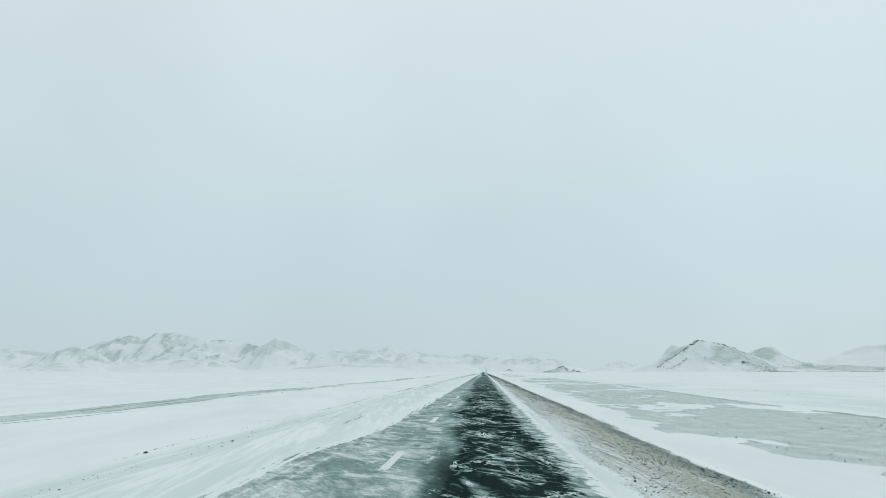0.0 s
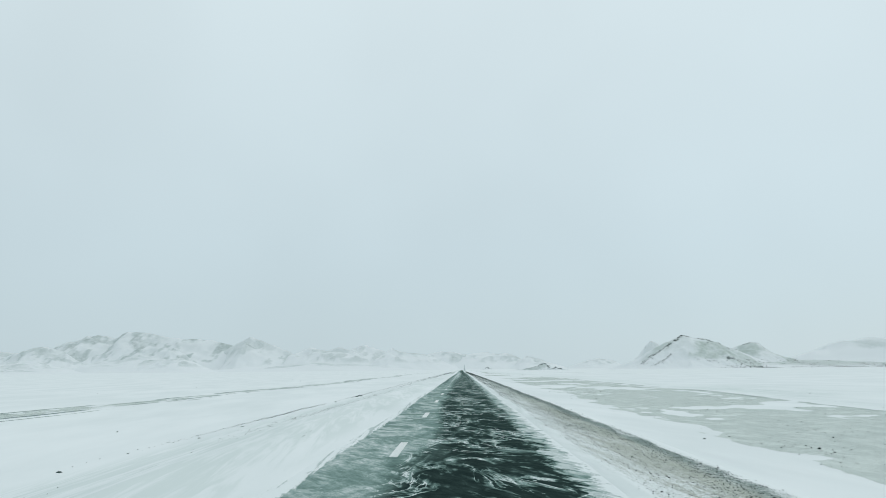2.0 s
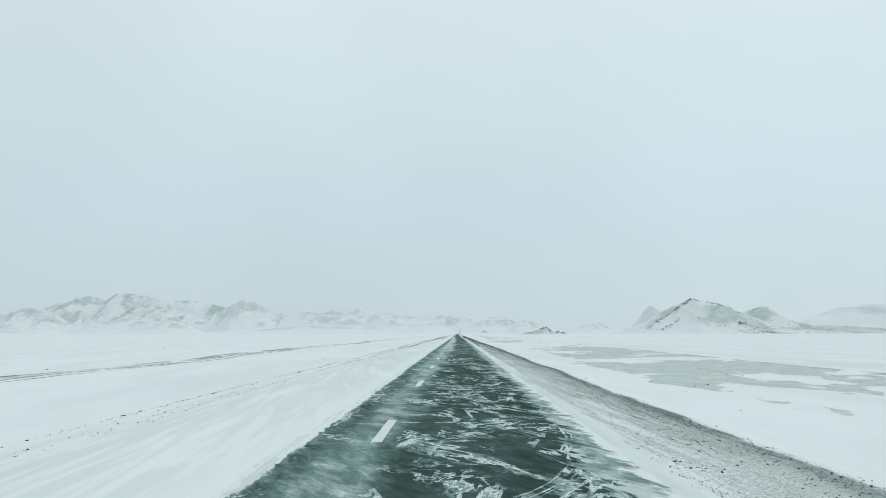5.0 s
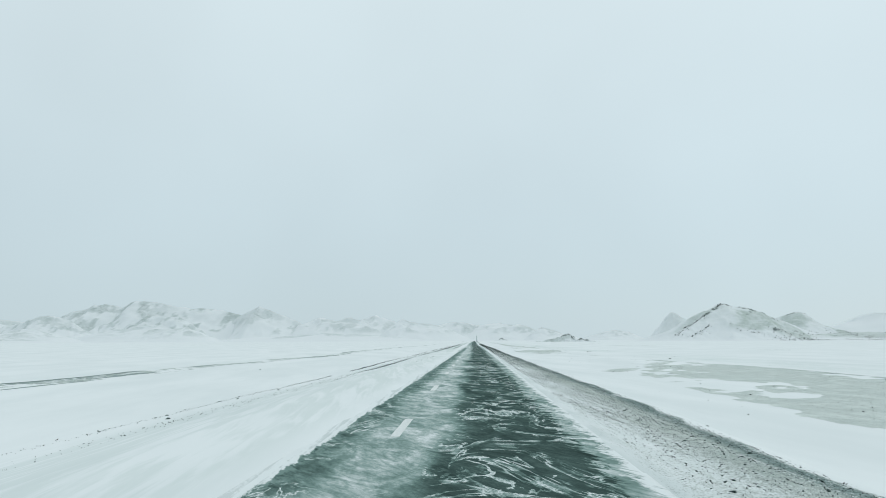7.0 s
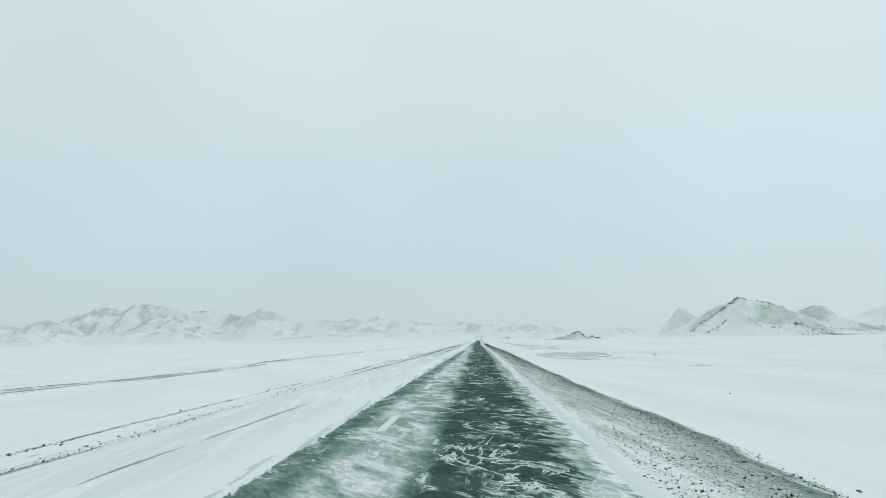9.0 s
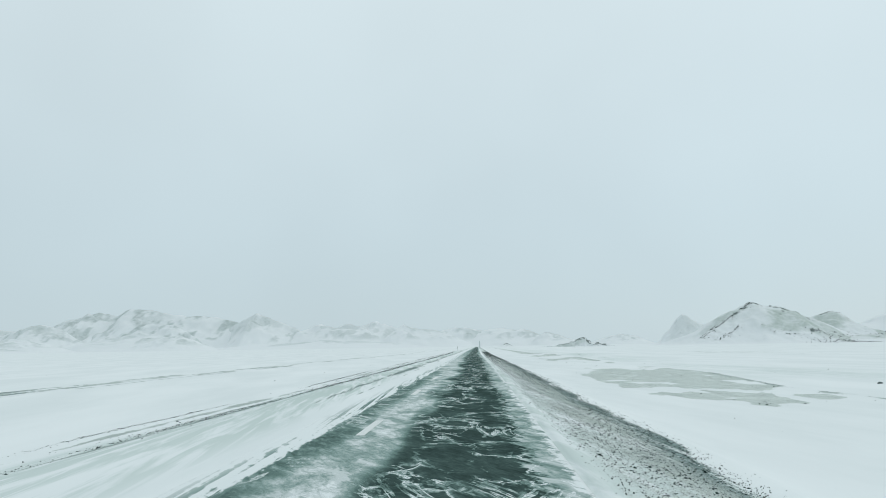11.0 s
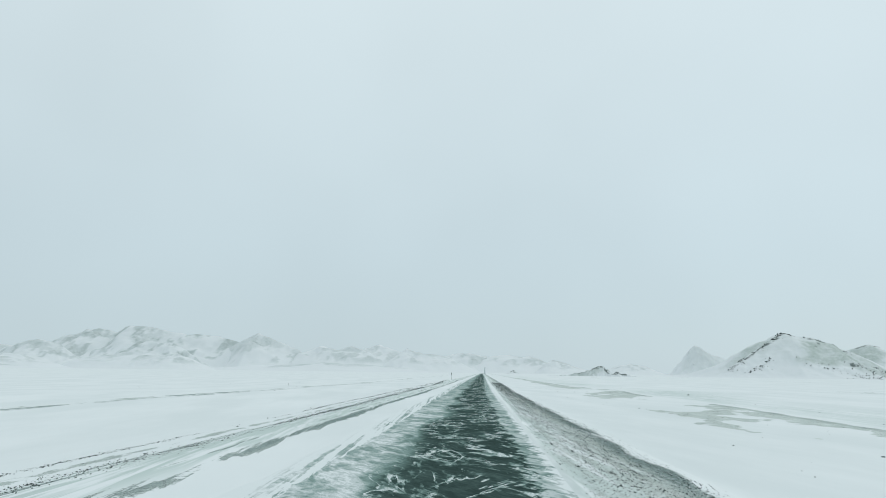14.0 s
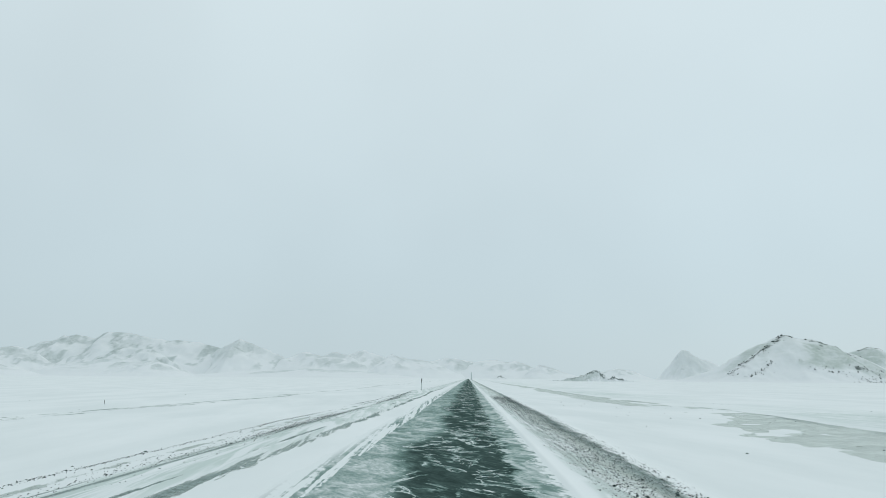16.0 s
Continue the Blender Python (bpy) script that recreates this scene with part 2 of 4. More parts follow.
    right = m.math("MAXIMUM", right, m.band(m.math("MULTIPLY_ADD", teeth, 0.9, m.layer("rim")), -0.22, 0.10))
    mask = m.math("MAXIMUM", m.math("MAXIMUM", lie, lines), m.math("MAXIMUM", left, right))
    mask = m.math("MULTIPLY", mask, m.band(stone, 0.2, 0.5, 0.9, 1.0), clamp=True)
    m.bump(m.math("ADD", stone, m.math("MULTIPLY", mask, 0.6)), 0.35, 0.01)
    powder = m.mix(m.band(mask, 0.25, 0.95), (0.44, 0.66, 0.60), (0.78, 0.82, 0.82))
    return m.done(m.mix(mask, tar, powder), m.band(mask, 0, 1, 0.62, 0.8))


def paint_material():
    m = Nodes("worn_white_road_paint")
    wear = m.noise(22.0, 5, 0.7)
    return m.done(m.mix(m.band(wear, 0.3, 0.75), (0.80, 0.82, 0.81), (0.62, 0.65, 0.64)), 0.6)


def hill_material(name, rock_a, rock_b, turf, snow, scale, low=0.35, high=0.75):
    """bare: outcrops, broken up at two scales; dust: slopes where thin snow lets the turf through."""
    m = Nodes(name)
    rough = m.noise(scale, 6, 0.65)
    band = m.noise(scale * 3.6, 5, 0.7)
    drag = m.noise(scale * 0.5, 5, 0.65, m.wind(0.8, 0.8, 20.0, 5.0), 0.8)
    rock = m.mix(m.band(band, 0.3, 0.7), rock_a, rock_b)
    field = m.math("ADD", m.layer("bare"), m.math("MULTIPLY", m.math("SUBTRACT", rough, 0.5), 0.9))
    field = m.math("ADD", field, m.math("MULTIPLY", m.math("SUBTRACT", band, 0.5), 1.1))
    veil = m.math("MULTIPLY", m.layer("dust"), m.math("MULTIPLY", m.band(drag, 0.30, 0.62, 0.35, 1.0), m.band(band, 0.3, 0.7, 0.75, 1.1)), clamp=True)
    return m.done(m.mix(m.band(field, low, high), m.mix(veil, snow, turf), rock), 0.9)


def stone_material():
    m = Nodes("dark_basalt_stone")
    info = m.tree.nodes.new("ShaderNodeNewGeometry").outputs["Random Per Island"]
    base = m.mix(info, (0.014, 0.021, 0.021), (0.062, 0.095, 0.088))
    return m.done(m.mix(m.band(m.noise(40.0, 4, 0.6), 0.45, 0.75, 0.0, 0.35), base, (0.6, 0.62, 0.62)), 0.85)


GROUND, ASPHALT, PAINT, STONE = ground_material(), asphalt_material(), paint_material(), stone_material()
# rock and turf of the far hills are lightened in colour to imitate haze
FAR_HILL = hill_material("haze_paled_far_hill", (0.34, 0.39, 0.38), (0.43, 0.485, 0.475), (0.48, 0.54, 0.53), (0.765, 0.795, 0.805), 0.012, 0.45, 0.95)
NEAR_HILL = hill_material("snowy_rock_hill", (0.085, 0.105, 0.102), (0.30, 0.345, 0.33), (0.44, 0.505, 0.47), (0.76, 0.79, 0.80), 0.13)


# ---- the lie of the land: x across the road from its centre line, y along it ----
def left_edge(y):
    return np.interp(y, [0, 180, 262, 306, 345, 390, 430, 700], [-0.93, -0.95, -0.75, -0.55, -0.6, -0.7, -0.9, -1.0])


def right_edge(y):
    return np.interp(y, [0, 130, 280, 306, 345, 390, 430, 700], [3.0, 3.05, 3.1, 3.1, 2.9, 2.6, 2.65, 2.9])


def brow(y):
    return np.interp(y, [0, 190, 260, 310, 350, 390, 440, 700], [5.12, 5.25, 4.85, 4.95, 4.7, 4.3, 4.6, 5.0]) + 0.18 * fbm(y * 0.11, y * 0 + 3.3, 3)


def land(x, y):
    """Heights of the snow and gravel."""
    wide = fbm(x * 0.013, y * 0.009, 3)
    plain_r = np.interp(x, [7, 12, 24, 60, 200], [-0.85, -0.92, -0.75, -0.7, -0.6])
    plain_l = np.interp(-x, [6.5, 9, 20, 60, 200], [-0.5, -0.6, -0.62, -0.7, -0.6])
    b = brow(y)
    right = np.where(x < b, -0.045 * np.clip(x - 3.2, 0, 9), plain_r + (-0.045 * (b - 3.2) - plain_r) * (1 - step(0.0, 2.6, x - b)))
    left = plain_l * step(3.0, 6.8, -x)
    z = np.where(x > 0, right, left)
    a, l = blown(x, y)
    off = step(7, 30, np.abs(x))
    near = 1 - step(200, 900, np.abs(x))
    z = z + off * (0.4 * wide + 0.09 * near * fbm(a * 0.11, l * 0.03, 3))
    z = z + 0.025 * fbm(a * 0.9, l * 0.15, 3) * step(3.4, 6, np.abs(x))
    # mound added to raise the roadside post to fit the camera's view
    post_rise = 0.36 * np.exp(-(((x + 4.4) / 1.5) ** 2) - ((y - 453) / 9) ** 2)
    # the snow lies a few centimetres thick on the carriageway and thins out to fingers
    finger = 0.12 * fbm(a * 0.5, l * 0.08, 3) + 0.10 * fbm(a * 3.0, l * 0.35, 2)
    lie_l = left_edge(y) - 0.75 * (1 - step(11, 20, y)) - 0.22 - 0.45 * step(240, 285, y) + finger - x
    lie_r = x - right_edge(y) - 0.12 - finger * np.interp(y, [0, 240, 290], [0.8, 0.8, 0.25])
    lie = np.maximum(lie_l, lie_r)
    on = np.abs(x) < 3.3
    thick = np.where(lie > 0, 0.045 * step(0, 1.6, lie) + 0.004, -0.05) + 0.010 * fbm(a * 2.2, l * 0.4, 2)
    ridge = 0.035 * np.exp(-(((x - right_edge(y) - 0.16) / 0.10) ** 2)) * step(240, 290, y)
    return post_rise + np.where(on, thick, z + 0.05 * (1 - step(3.2, 4.2, np.abs(x)))) + ridge * (x > 0)


def bareness(x, y):
    """How far the wind has swept the snow off (0 to 1), and how little powder is left on it."""
    a, l = blown(x, y)
    b = brow(y)
    # gravel shoulder, clearest at the brow
    sh = step(0.0, 1.0, (x - np.interp(y, [0, 200, 290, 325, 345, 400], [3.12, 3.15, 3.35, 3.3, 3.05, 3.0])) / np.interp(y, [0, 290], [0.38, 0.32]) - 0.8 * fbm(a * 0.5, l * 0.1, 3)) * (1 - step(0.05, 0.40, x - b + 0.32 * fbm(x * 1.3, y * 0.45, 3)))
    far_b = np.interp(y, [0, 290, 318, 335, 440], [0.43, 0.40, 0.38, 0.38, 0.38]) + 0.34 * step(0.2, 1.05, (x - 3.3) / (b - 3.3))
    speckled = np.interp(y, [0, 60, 150, 220, 262, 285, 318, 332, 400], [0.10, 0.10, 0.20, 0.20, 0.22, 0.25, 0.22, 0.12, 0.06]) + 0.3 * fbm(a * 0.6, l * 0.15, 3)
    bare, raw = sh * far_b, sh * np.clip(speckled + 0.70 * step(-0.35, 0.0, x - b), 0, 1)
    # swept plain on the one side
    amount = np.interp(y, [-50, 108, 122, 144, 149, 172, 178, 188, 232, 243, 250, 288, 294, 325, 333, 358, 362, 384, 389, 402, 406, 422, 430, 450, 458, 640, 900], [0.95, 0.95, 0.5, 0.4, 0.95, 0.9, 0.35, 0.9, 0.9, 0.4, 0.0, 0.0, 0.75, 0.85, 0.15, 0.1, 0.75, 0.75, 0.1, 0.1, 0.95, 0.9, 0.3, 0.3, 0.95, 0.8, 0.4])
    inner = np.interp(y, [0, 20, 27, 40, 60, 147, 158, 168, 187, 196, 210, 215, 227, 241, 260, 292, 303, 312, 323, 345, 361, 384, 404, 411, 424, 457, 640], [10.6, 10.4, 9.3, 9.4, 10.1, 11.6, 10.6, 11.0, 12.2, 11.8, 12.2, 13.5, 16.5, 21.0, 18, 11, 9.9, 10.1, 11.5, 16.5, 13.5, 13.3, 14, 13, 17, 15, 16.5])
    outer = np.interp(y, [0, 48, 62, 112, 178, 208, 226, 241, 252, 300, 319, 345, 382, 410, 433, 460, 730], [21.2, 21.1, 21.2, 24.5, 24.5, 26.0, 25.2, 22.8, 21.5, 18.5, 20.7, 19.2, 20.3, 19.3, 21.3, 19.1, 18.5])
    isle = fbm(x * 0.16 + 3.1, y * 0.075, 4, 0.55) + 0.38 * fbm(x * 0.55 + 8, y * 0.30, 3, 0.6)
    swept = step(-0.35, 0.35, x - inner + 1.6 * fbm(x * 0.5, y * 0.2, 3)) * (1 - step(-0.3, 0.4, x - outer))
    hit = swept * step(0.34, 0.52, amount + 1.25 * isle - 0.12)
    small = np.exp(-(((x - 13 - 0.35 * (y - 221)) / 1.6) ** 2) - ((y - 221) / 3.2) ** 2)
    hit = np.maximum(hit, step(0.45, 0.6, small + 0.5 * fbm(x * 0.8, y * 0.4, 3)))
    bare = np.maximum(bare, 0.80 * hit)
    line = np.exp(-(((x - outer + 0.2) / 0.30) ** 2)) * np.clip(0.7 + 1.5 * fbm(y * 0.12, x * 0 + 6, 3), 0, 1) * (amount > 0.2)
    bare, raw = np.maximum(bare, 0.8 * line), np.maximum(raw, 0.6 * line)
    pale = step(0.0, 2.0, x - outer) * (1 - step(5.0, 16.0, x - outer)) * np.clip(0.35 + 1.3 * fbm(x * 0.07, y * 0.03 + 8, 3), 0, 1)
    # thin scour marks farther out
    beyond = step(28, 40, np.abs(x)) * step(0.18, 0.5, fbm(a * 0.03 + 9, l * 0.006, 3)) * (x > 0)
    bare = np.maximum(bare, 0.42 * beyond)
    # old track and verge on the other side
    mid = -21.3 + 2.2 * fbm(y * 0.02, y * 0 + 1.7, 2) + 0.35 * fbm(y * 0.15, y * 0 + 2.9, 2)
    gap = 0.30 + 1.35 * np.interp(y, [20, 36, 70, 110, 180, 260, 330, 400], [0.6, 1.0, 0.9, 0.55, 0.4, 0.4, 0.3, 0.2])
    rut, fade = 0.0, np.interp(y, [0, 250, 330, 500], [1.0, 1.0, 0.8, 0.6])
    for side, wide, key in ((-1.0, 0.30, 1.0), (-0.35, 0.16, 2.0), (0.4, 0.16, 3.0), (1.0, 0.24, 4.0), (1.7, 0.14, 5.0)):
        way = x - mid - gap * side - 0.35 * fbm(y * 0.09 + 3 * key, y * 0 + key, 3)
        rut = np.maximum(rut, np.exp(-((way / wide) ** 2)) * np.clip(0.62 + 1.7 * fbm(y * 0.07 + 9 * key, x * 0.4, 3), 0, 1.1) * fade)
    floor_ = (np.abs(x - mid) < gap) * np.interp(y, [20, 40, 75, 120, 260, 330, 400], [0.45, 0.66, 0.55, 0.46, 0.44, 0.38, 0.3])
    track = np.maximum(rut, floor_)
    bare, raw = np.maximum(bare, 1.1 * track), np.maximum(raw, 0.95 * rut)
    foot = np.exp(-(((x + 6.5 - 0.5 * fbm(y * 0.05, y * 0 + 4.4, 2)) / np.interp(y, [280, 298, 345, 365], [0.30, 0.55, 0.50, 0.32])) ** 2)) * np.interp(y, [0, 20, 110, 195, 215, 250, 280, 500], [0.45, 0.35, 0.45, 0.5, 0.75, 0.4, 0.85, 0.85])
    bare, raw = np.maximum(bare, 0.66 * foot), np.maximum(raw, 0.35 * foot)
    verge = np.exp(-(((x + 4.6) / 1.1) ** 2)) * np.interp(y, [0, 60, 150, 255, 290, 370, 500], [0.25, 0.2, 0.1, 0.2, 0.30, 0.30, 0.30])
    bare, raw = np.maximum(bare, 0.85 * verge), np.maximum(raw, 0.1 * verge)
    # broken dark streaks dragged out along the verge
    for mid_s, wide, force, near_, mid_f, far_, key in (
        (-1.9, 0.07, 0.65, 0.4, 1.0, 0.2, 1.0), (-2.12, 0.10, 0.7, 0.4, 0.4, 0.3, 2.0), (-2.45, 0.17, 1.0, 0.45, 0.3, 0.3, 3.0),
        (-2.75, 0.15, 1.0, 0.3, 0.3, 0.3, 4.0), (-2.95, 0.07, 0.8, 0.2, 0.5, 1.0, 5.0), (-0.85, 0.08, 0.9, 0.0, 0.9, 0.9, 6.0), (-0.65, 0.06, 0.8, 0.0, 0.8, 0.5, 7.0),
        (-3.6, 0.10, 0.6, 0.5, 0.6, 0.6, 8.0), (-4.2, 0.10, 0.6, 0.5, 0.6, 0.5, 9.0), (-4.75, 0.42, 0.75, 0.25, 1.0, 0.8, 10.0), (-5.4, 0.38, 0.70, 0.25, 1.0, 0.7, 11.0), (-6.0, 0.14, 0.5, 0.5, 0.4, 0.3, 12.0)):
        way = x - mid_s + 0.22 * fbm(y * 0.03 + key, y * 0 + key, 2) + 0.10 * fbm(y * 0.3, y * 0 + key, 2)
        mark = np.exp(-((way / wide) ** 2)) * np.clip(0.55 + 0.35 * step(290, 350, y) + 1.9 * fbm(y * 0.11 + 7 * key, x * 2.0 + key, 3), 0, 1)
        mark = mark * (np.clip(0.75 + 2.6 * fbm(x * 5.5 + key, y * 0.22, 2), 0, 1.1) if key < 10 else 1.0)
        mark = mark * np.interp(y, [0, 60, 110, 250, 280, 330, 345, 500], [near_, near_, 0.2 * near_, 0.2 * near_, mid_f, mid_f, far_, far_])
        bare, raw = np.maximum(bare, force * mark * 1.1), np.maximum(raw, np.clip(1.3 * force * mark, 0, 1))
    # an icy strip, worn through to grey, beside the buried lane
    strip = x + 2.48 + 0.22 * fbm(y * 0.035, y * 0 + 2.2, 2) + 0.10 * fbm(y * 0.3, y * 0 + 5.1, 2)
    strip = np.exp(-((strip / np.interp(y, [280, 300, 318, 335, 360, 440], [0.12, 0.30, 0.44, 0.34, 0.25, 0.22])) ** 2)) * np.interp(y, [268, 290, 440, 520], [0.0, 1.0, 1.0, 0.7]) * np.clip(1.0 + 0.7 * fbm(y * 0.08, x * 1.5, 3), 0.6, 1.1)
    bare, raw = np.maximum(bare, 0.70 * strip), np.maximum(raw, np.clip(0.85 * strip, 0, 1))
    spill = 1.4 * np.exp(-(((x + 5.5) / 0.6) ** 2) - ((y - 222) / 8) ** 2) * np.clip(0.6 + 1.5 * fbm(x * 1.5, y * 0.15, 3), 0, 1)
    spill = np.maximum(spill, np.exp(-(((x + 2.7 - 0.02 * (y - 218)) / 0.09) ** 2)) * step(203, 208, y) * (1 - step(226, 236, y)) * np.clip(0.3 + 2.2 * fbm(y * 0.25, x * 3, 2), 0, 1))
    bare, raw = np.maximum(bare, 0.8 * spill), np.maximum(raw, 0.6 * spill)
    # grey streaks on the buried lane
    lane = step(-6.5, -5.0, x) * (1 - step(-0.35, 0.35, x - np.interp(y, [0, 200, 270], [-1.0, -1.0, -3.3]))) * np.interp(y, [0, 40, 75, 110, 250, 290, 500], [0.30, 0.28, 0.20, 0.1, 0.15, 0.30, 0.30])
    bare = np.maximum(bare, lane * (0.7 + 1.0 * fbm(x * 1.6, y * 0.03, 3)))
    thin = step(-0.6, 0.6, x - np.interp(y, [0, 250, 290], [-6.6, -6.6, -5.4])) * (1 - step(-0.4, 0.4, x - np.interp(y, [0, 40, 250, 285, 330], [-1.6, -1.6, -1.6, -1.9, -2.6]))) * np.interp(y, [0, 40, 75, 110, 250, 285, 500], [0.46, 0.44, 0.34, 0.30, 0.34, 0.90, 0.75])
    thin = np.maximum(thin, 0.6 * pale * (x > 9))
    thin = np.maximum(thin, 0.75 * step(3.0, 3.15, x) * (1 - step(-0.1, 0.2, x - b)) * np.interp(y, [0, 240, 280, 440], [0.3, 0.3, 1.0, 1.0]))
    sand = sh * np.interp(y, [0, 80, 160, 250, 280, 440], [1.0, 0.7, 0.4, 0.28, 0.35, 0.32])
    return np.clip(bare, 0, 1), np.clip(raw, 0, 1), thin, sand


def spread(inner, outer, n, power=2.2):
    """n places from inner out to outer, ever wider apart."""
    return inner + (outer - inner) * (np.arange(1, n + 1) / n) ** power


gx_near = np.concatenate([np.arange(-9, -3.2, 0.12), np.arange(-3.2, 5.8, 0.085), np.arange(5.8, 9, 0.2)])
gx = np.concatenate([-spread(9, 30, 125, 1.1)[::-1], gx_near, spread(9, 30, 60, 1.2)])
gx = np.concatenate([-spread(30, 4700, 60, 2.6)[::-1], gx, spread(30, 4700, 60, 2.6)])
gy = np.concatenate([-spread(0, 300, 20, 2)[::-1] + 3, np.arange(3, 440, 0.42), spread(440, 4700, 190, 2.4)])
GX, GY = np.meshgrid(gx, gy)
LAND = land(GX, GY)
BARE, RAW, THIN, SAND = bareness(GX, GY)
ground = sheet("ground", gx, gy, LAND, GROUND, None, (("bare", BARE), ("raw", RAW), ("thin", THIN), ("sand", SAND)))
tagged(ground, "wide wind-packed snow plain with swept patches of frozen gravel", "ground", kind="structure")


def ground_height(x, y):
    return float(land(np.array([float(x)]), np.array([float(y)]))[0])


# ---- the road ----
rx = np.arange(-3.25, 3.26, 0.05)
ry = np.concatenate([np.arange(-60, 460, 1.5), spread(460, 1600, 90, 1.6)])
RX, RY = np.meshgrid(rx, ry)
ra, rl = blown(RX, RY)
core_l = np.interp(RY, [0, 25, 60, 130, 200, 300, 345, 400, 600], [0.75, 0.7, 0.5, 0.3, 0.9, 0.90, 0.55, 0.35, 0.3])
core_r = np.interp(RY, [0, 60, 130, 280, 306, 345, 390, 600], [2.6, 2.6, 2.6, 2.6, 2.5, 2.45, 1.95, 2.3])
film_l = np.interp(RY, [0, 30, 60, 130, 200, 330, 420], [0.72, 0.72, 0.66, 0.60, 0.78, 0.84, 0.62])
film_m = np.interp(RY, [0, 40, 80, 130, 200, 270, 300, 420], [0.0, 0.0, 0.12, 0.19, 0.20, 0.17, 0.15, 0.17])
film = film_m + (film_l - film_m) * (1 - step(-0.35, 0.30, RX - core_l + 0.7 * fbm(ra * 0.8, rl * 0.14, 4)))
# two tyre lines of packed snow run beside the snow's edge at the start
lanes = np.clip(np.sin((RX + 1.02) / 0.27 * 6.283 + 0.6 * fbm(RX * 0, RY * 0.08, 2)) * 2 - 0.7, 0, 1) * (1 - step(-1.05, -0.9, RX)) * (1 - step(11, 22, RY))
film = film * (1 - step(100, 135, RY) * (1 - step(285, 320, RY)) * 0.45 * (1 - step(0.25, 0.75, RX - left_edge(RY) + 0.3 * fbm(ra * 0.8, rl * 0.2 + 2, 3))))
film = np.maximum(film, 0.85 * lanes)
lip = left_edge(RY) - 0.75 * (1 - step(11, 20, RY)) + 0.10 * fbm(ra * 0.5, rl * 0.08, 3) - RX
core = RX - core_r + 0.20 * fbm(ra * 0.9, rl * 0.15 + 7, 4)
rim = RX - right_edge(RY) + 0.06 * fbm(ra * 0.9, rl * 0.15 + 3, 3)
RZ = np.where(np.abs(RX) > 3.2, -0.2, 0.0)
road = sheet("road", rx, ry, RZ, ASPHALT, None, (("film", film), ("lip", lip), ("torn", np.interp(RY, [0, 25, 60, 130, 240, 285, 420], [1.0, 0.9, 0.4, 0.15, 0.3, 1.0, 1.0])), ("core", core), ("rim", rim)))
tagged(road, "straight dark asphalt road streaked with drifting snow", "road", kind="structure")


def dash_mesh():
    bm = bmesh.new()
    bmesh.ops.create_cube(bm, size=1)
    for v in bm.verts:
        v.co = Vector((v.co.x * 0.15, v.co.y * 2.35, v.co.z * 0.008))
    bmesh.ops.bevel(bm, geom=[e for e in bm.edges if abs(e.verts[0].co.z - e.verts[1].co.z) > 0.004], offset=0.012, affect="EDGES")
    return bm


first_dash = part("lane_dash", dash_mesh(), PAINT, road, "worn white painted centre-line dash")
first_dash.location = (0, 11.9 - 9.766, 0.003)
for k in range(30):
    dash = new("lane_dash", first_dash.data)
    dash.parent = road
    dash.location = (0, 11.9 + 9.766 * k, 0.003)
    dash["label"] = "worn white painted centre-line dash"


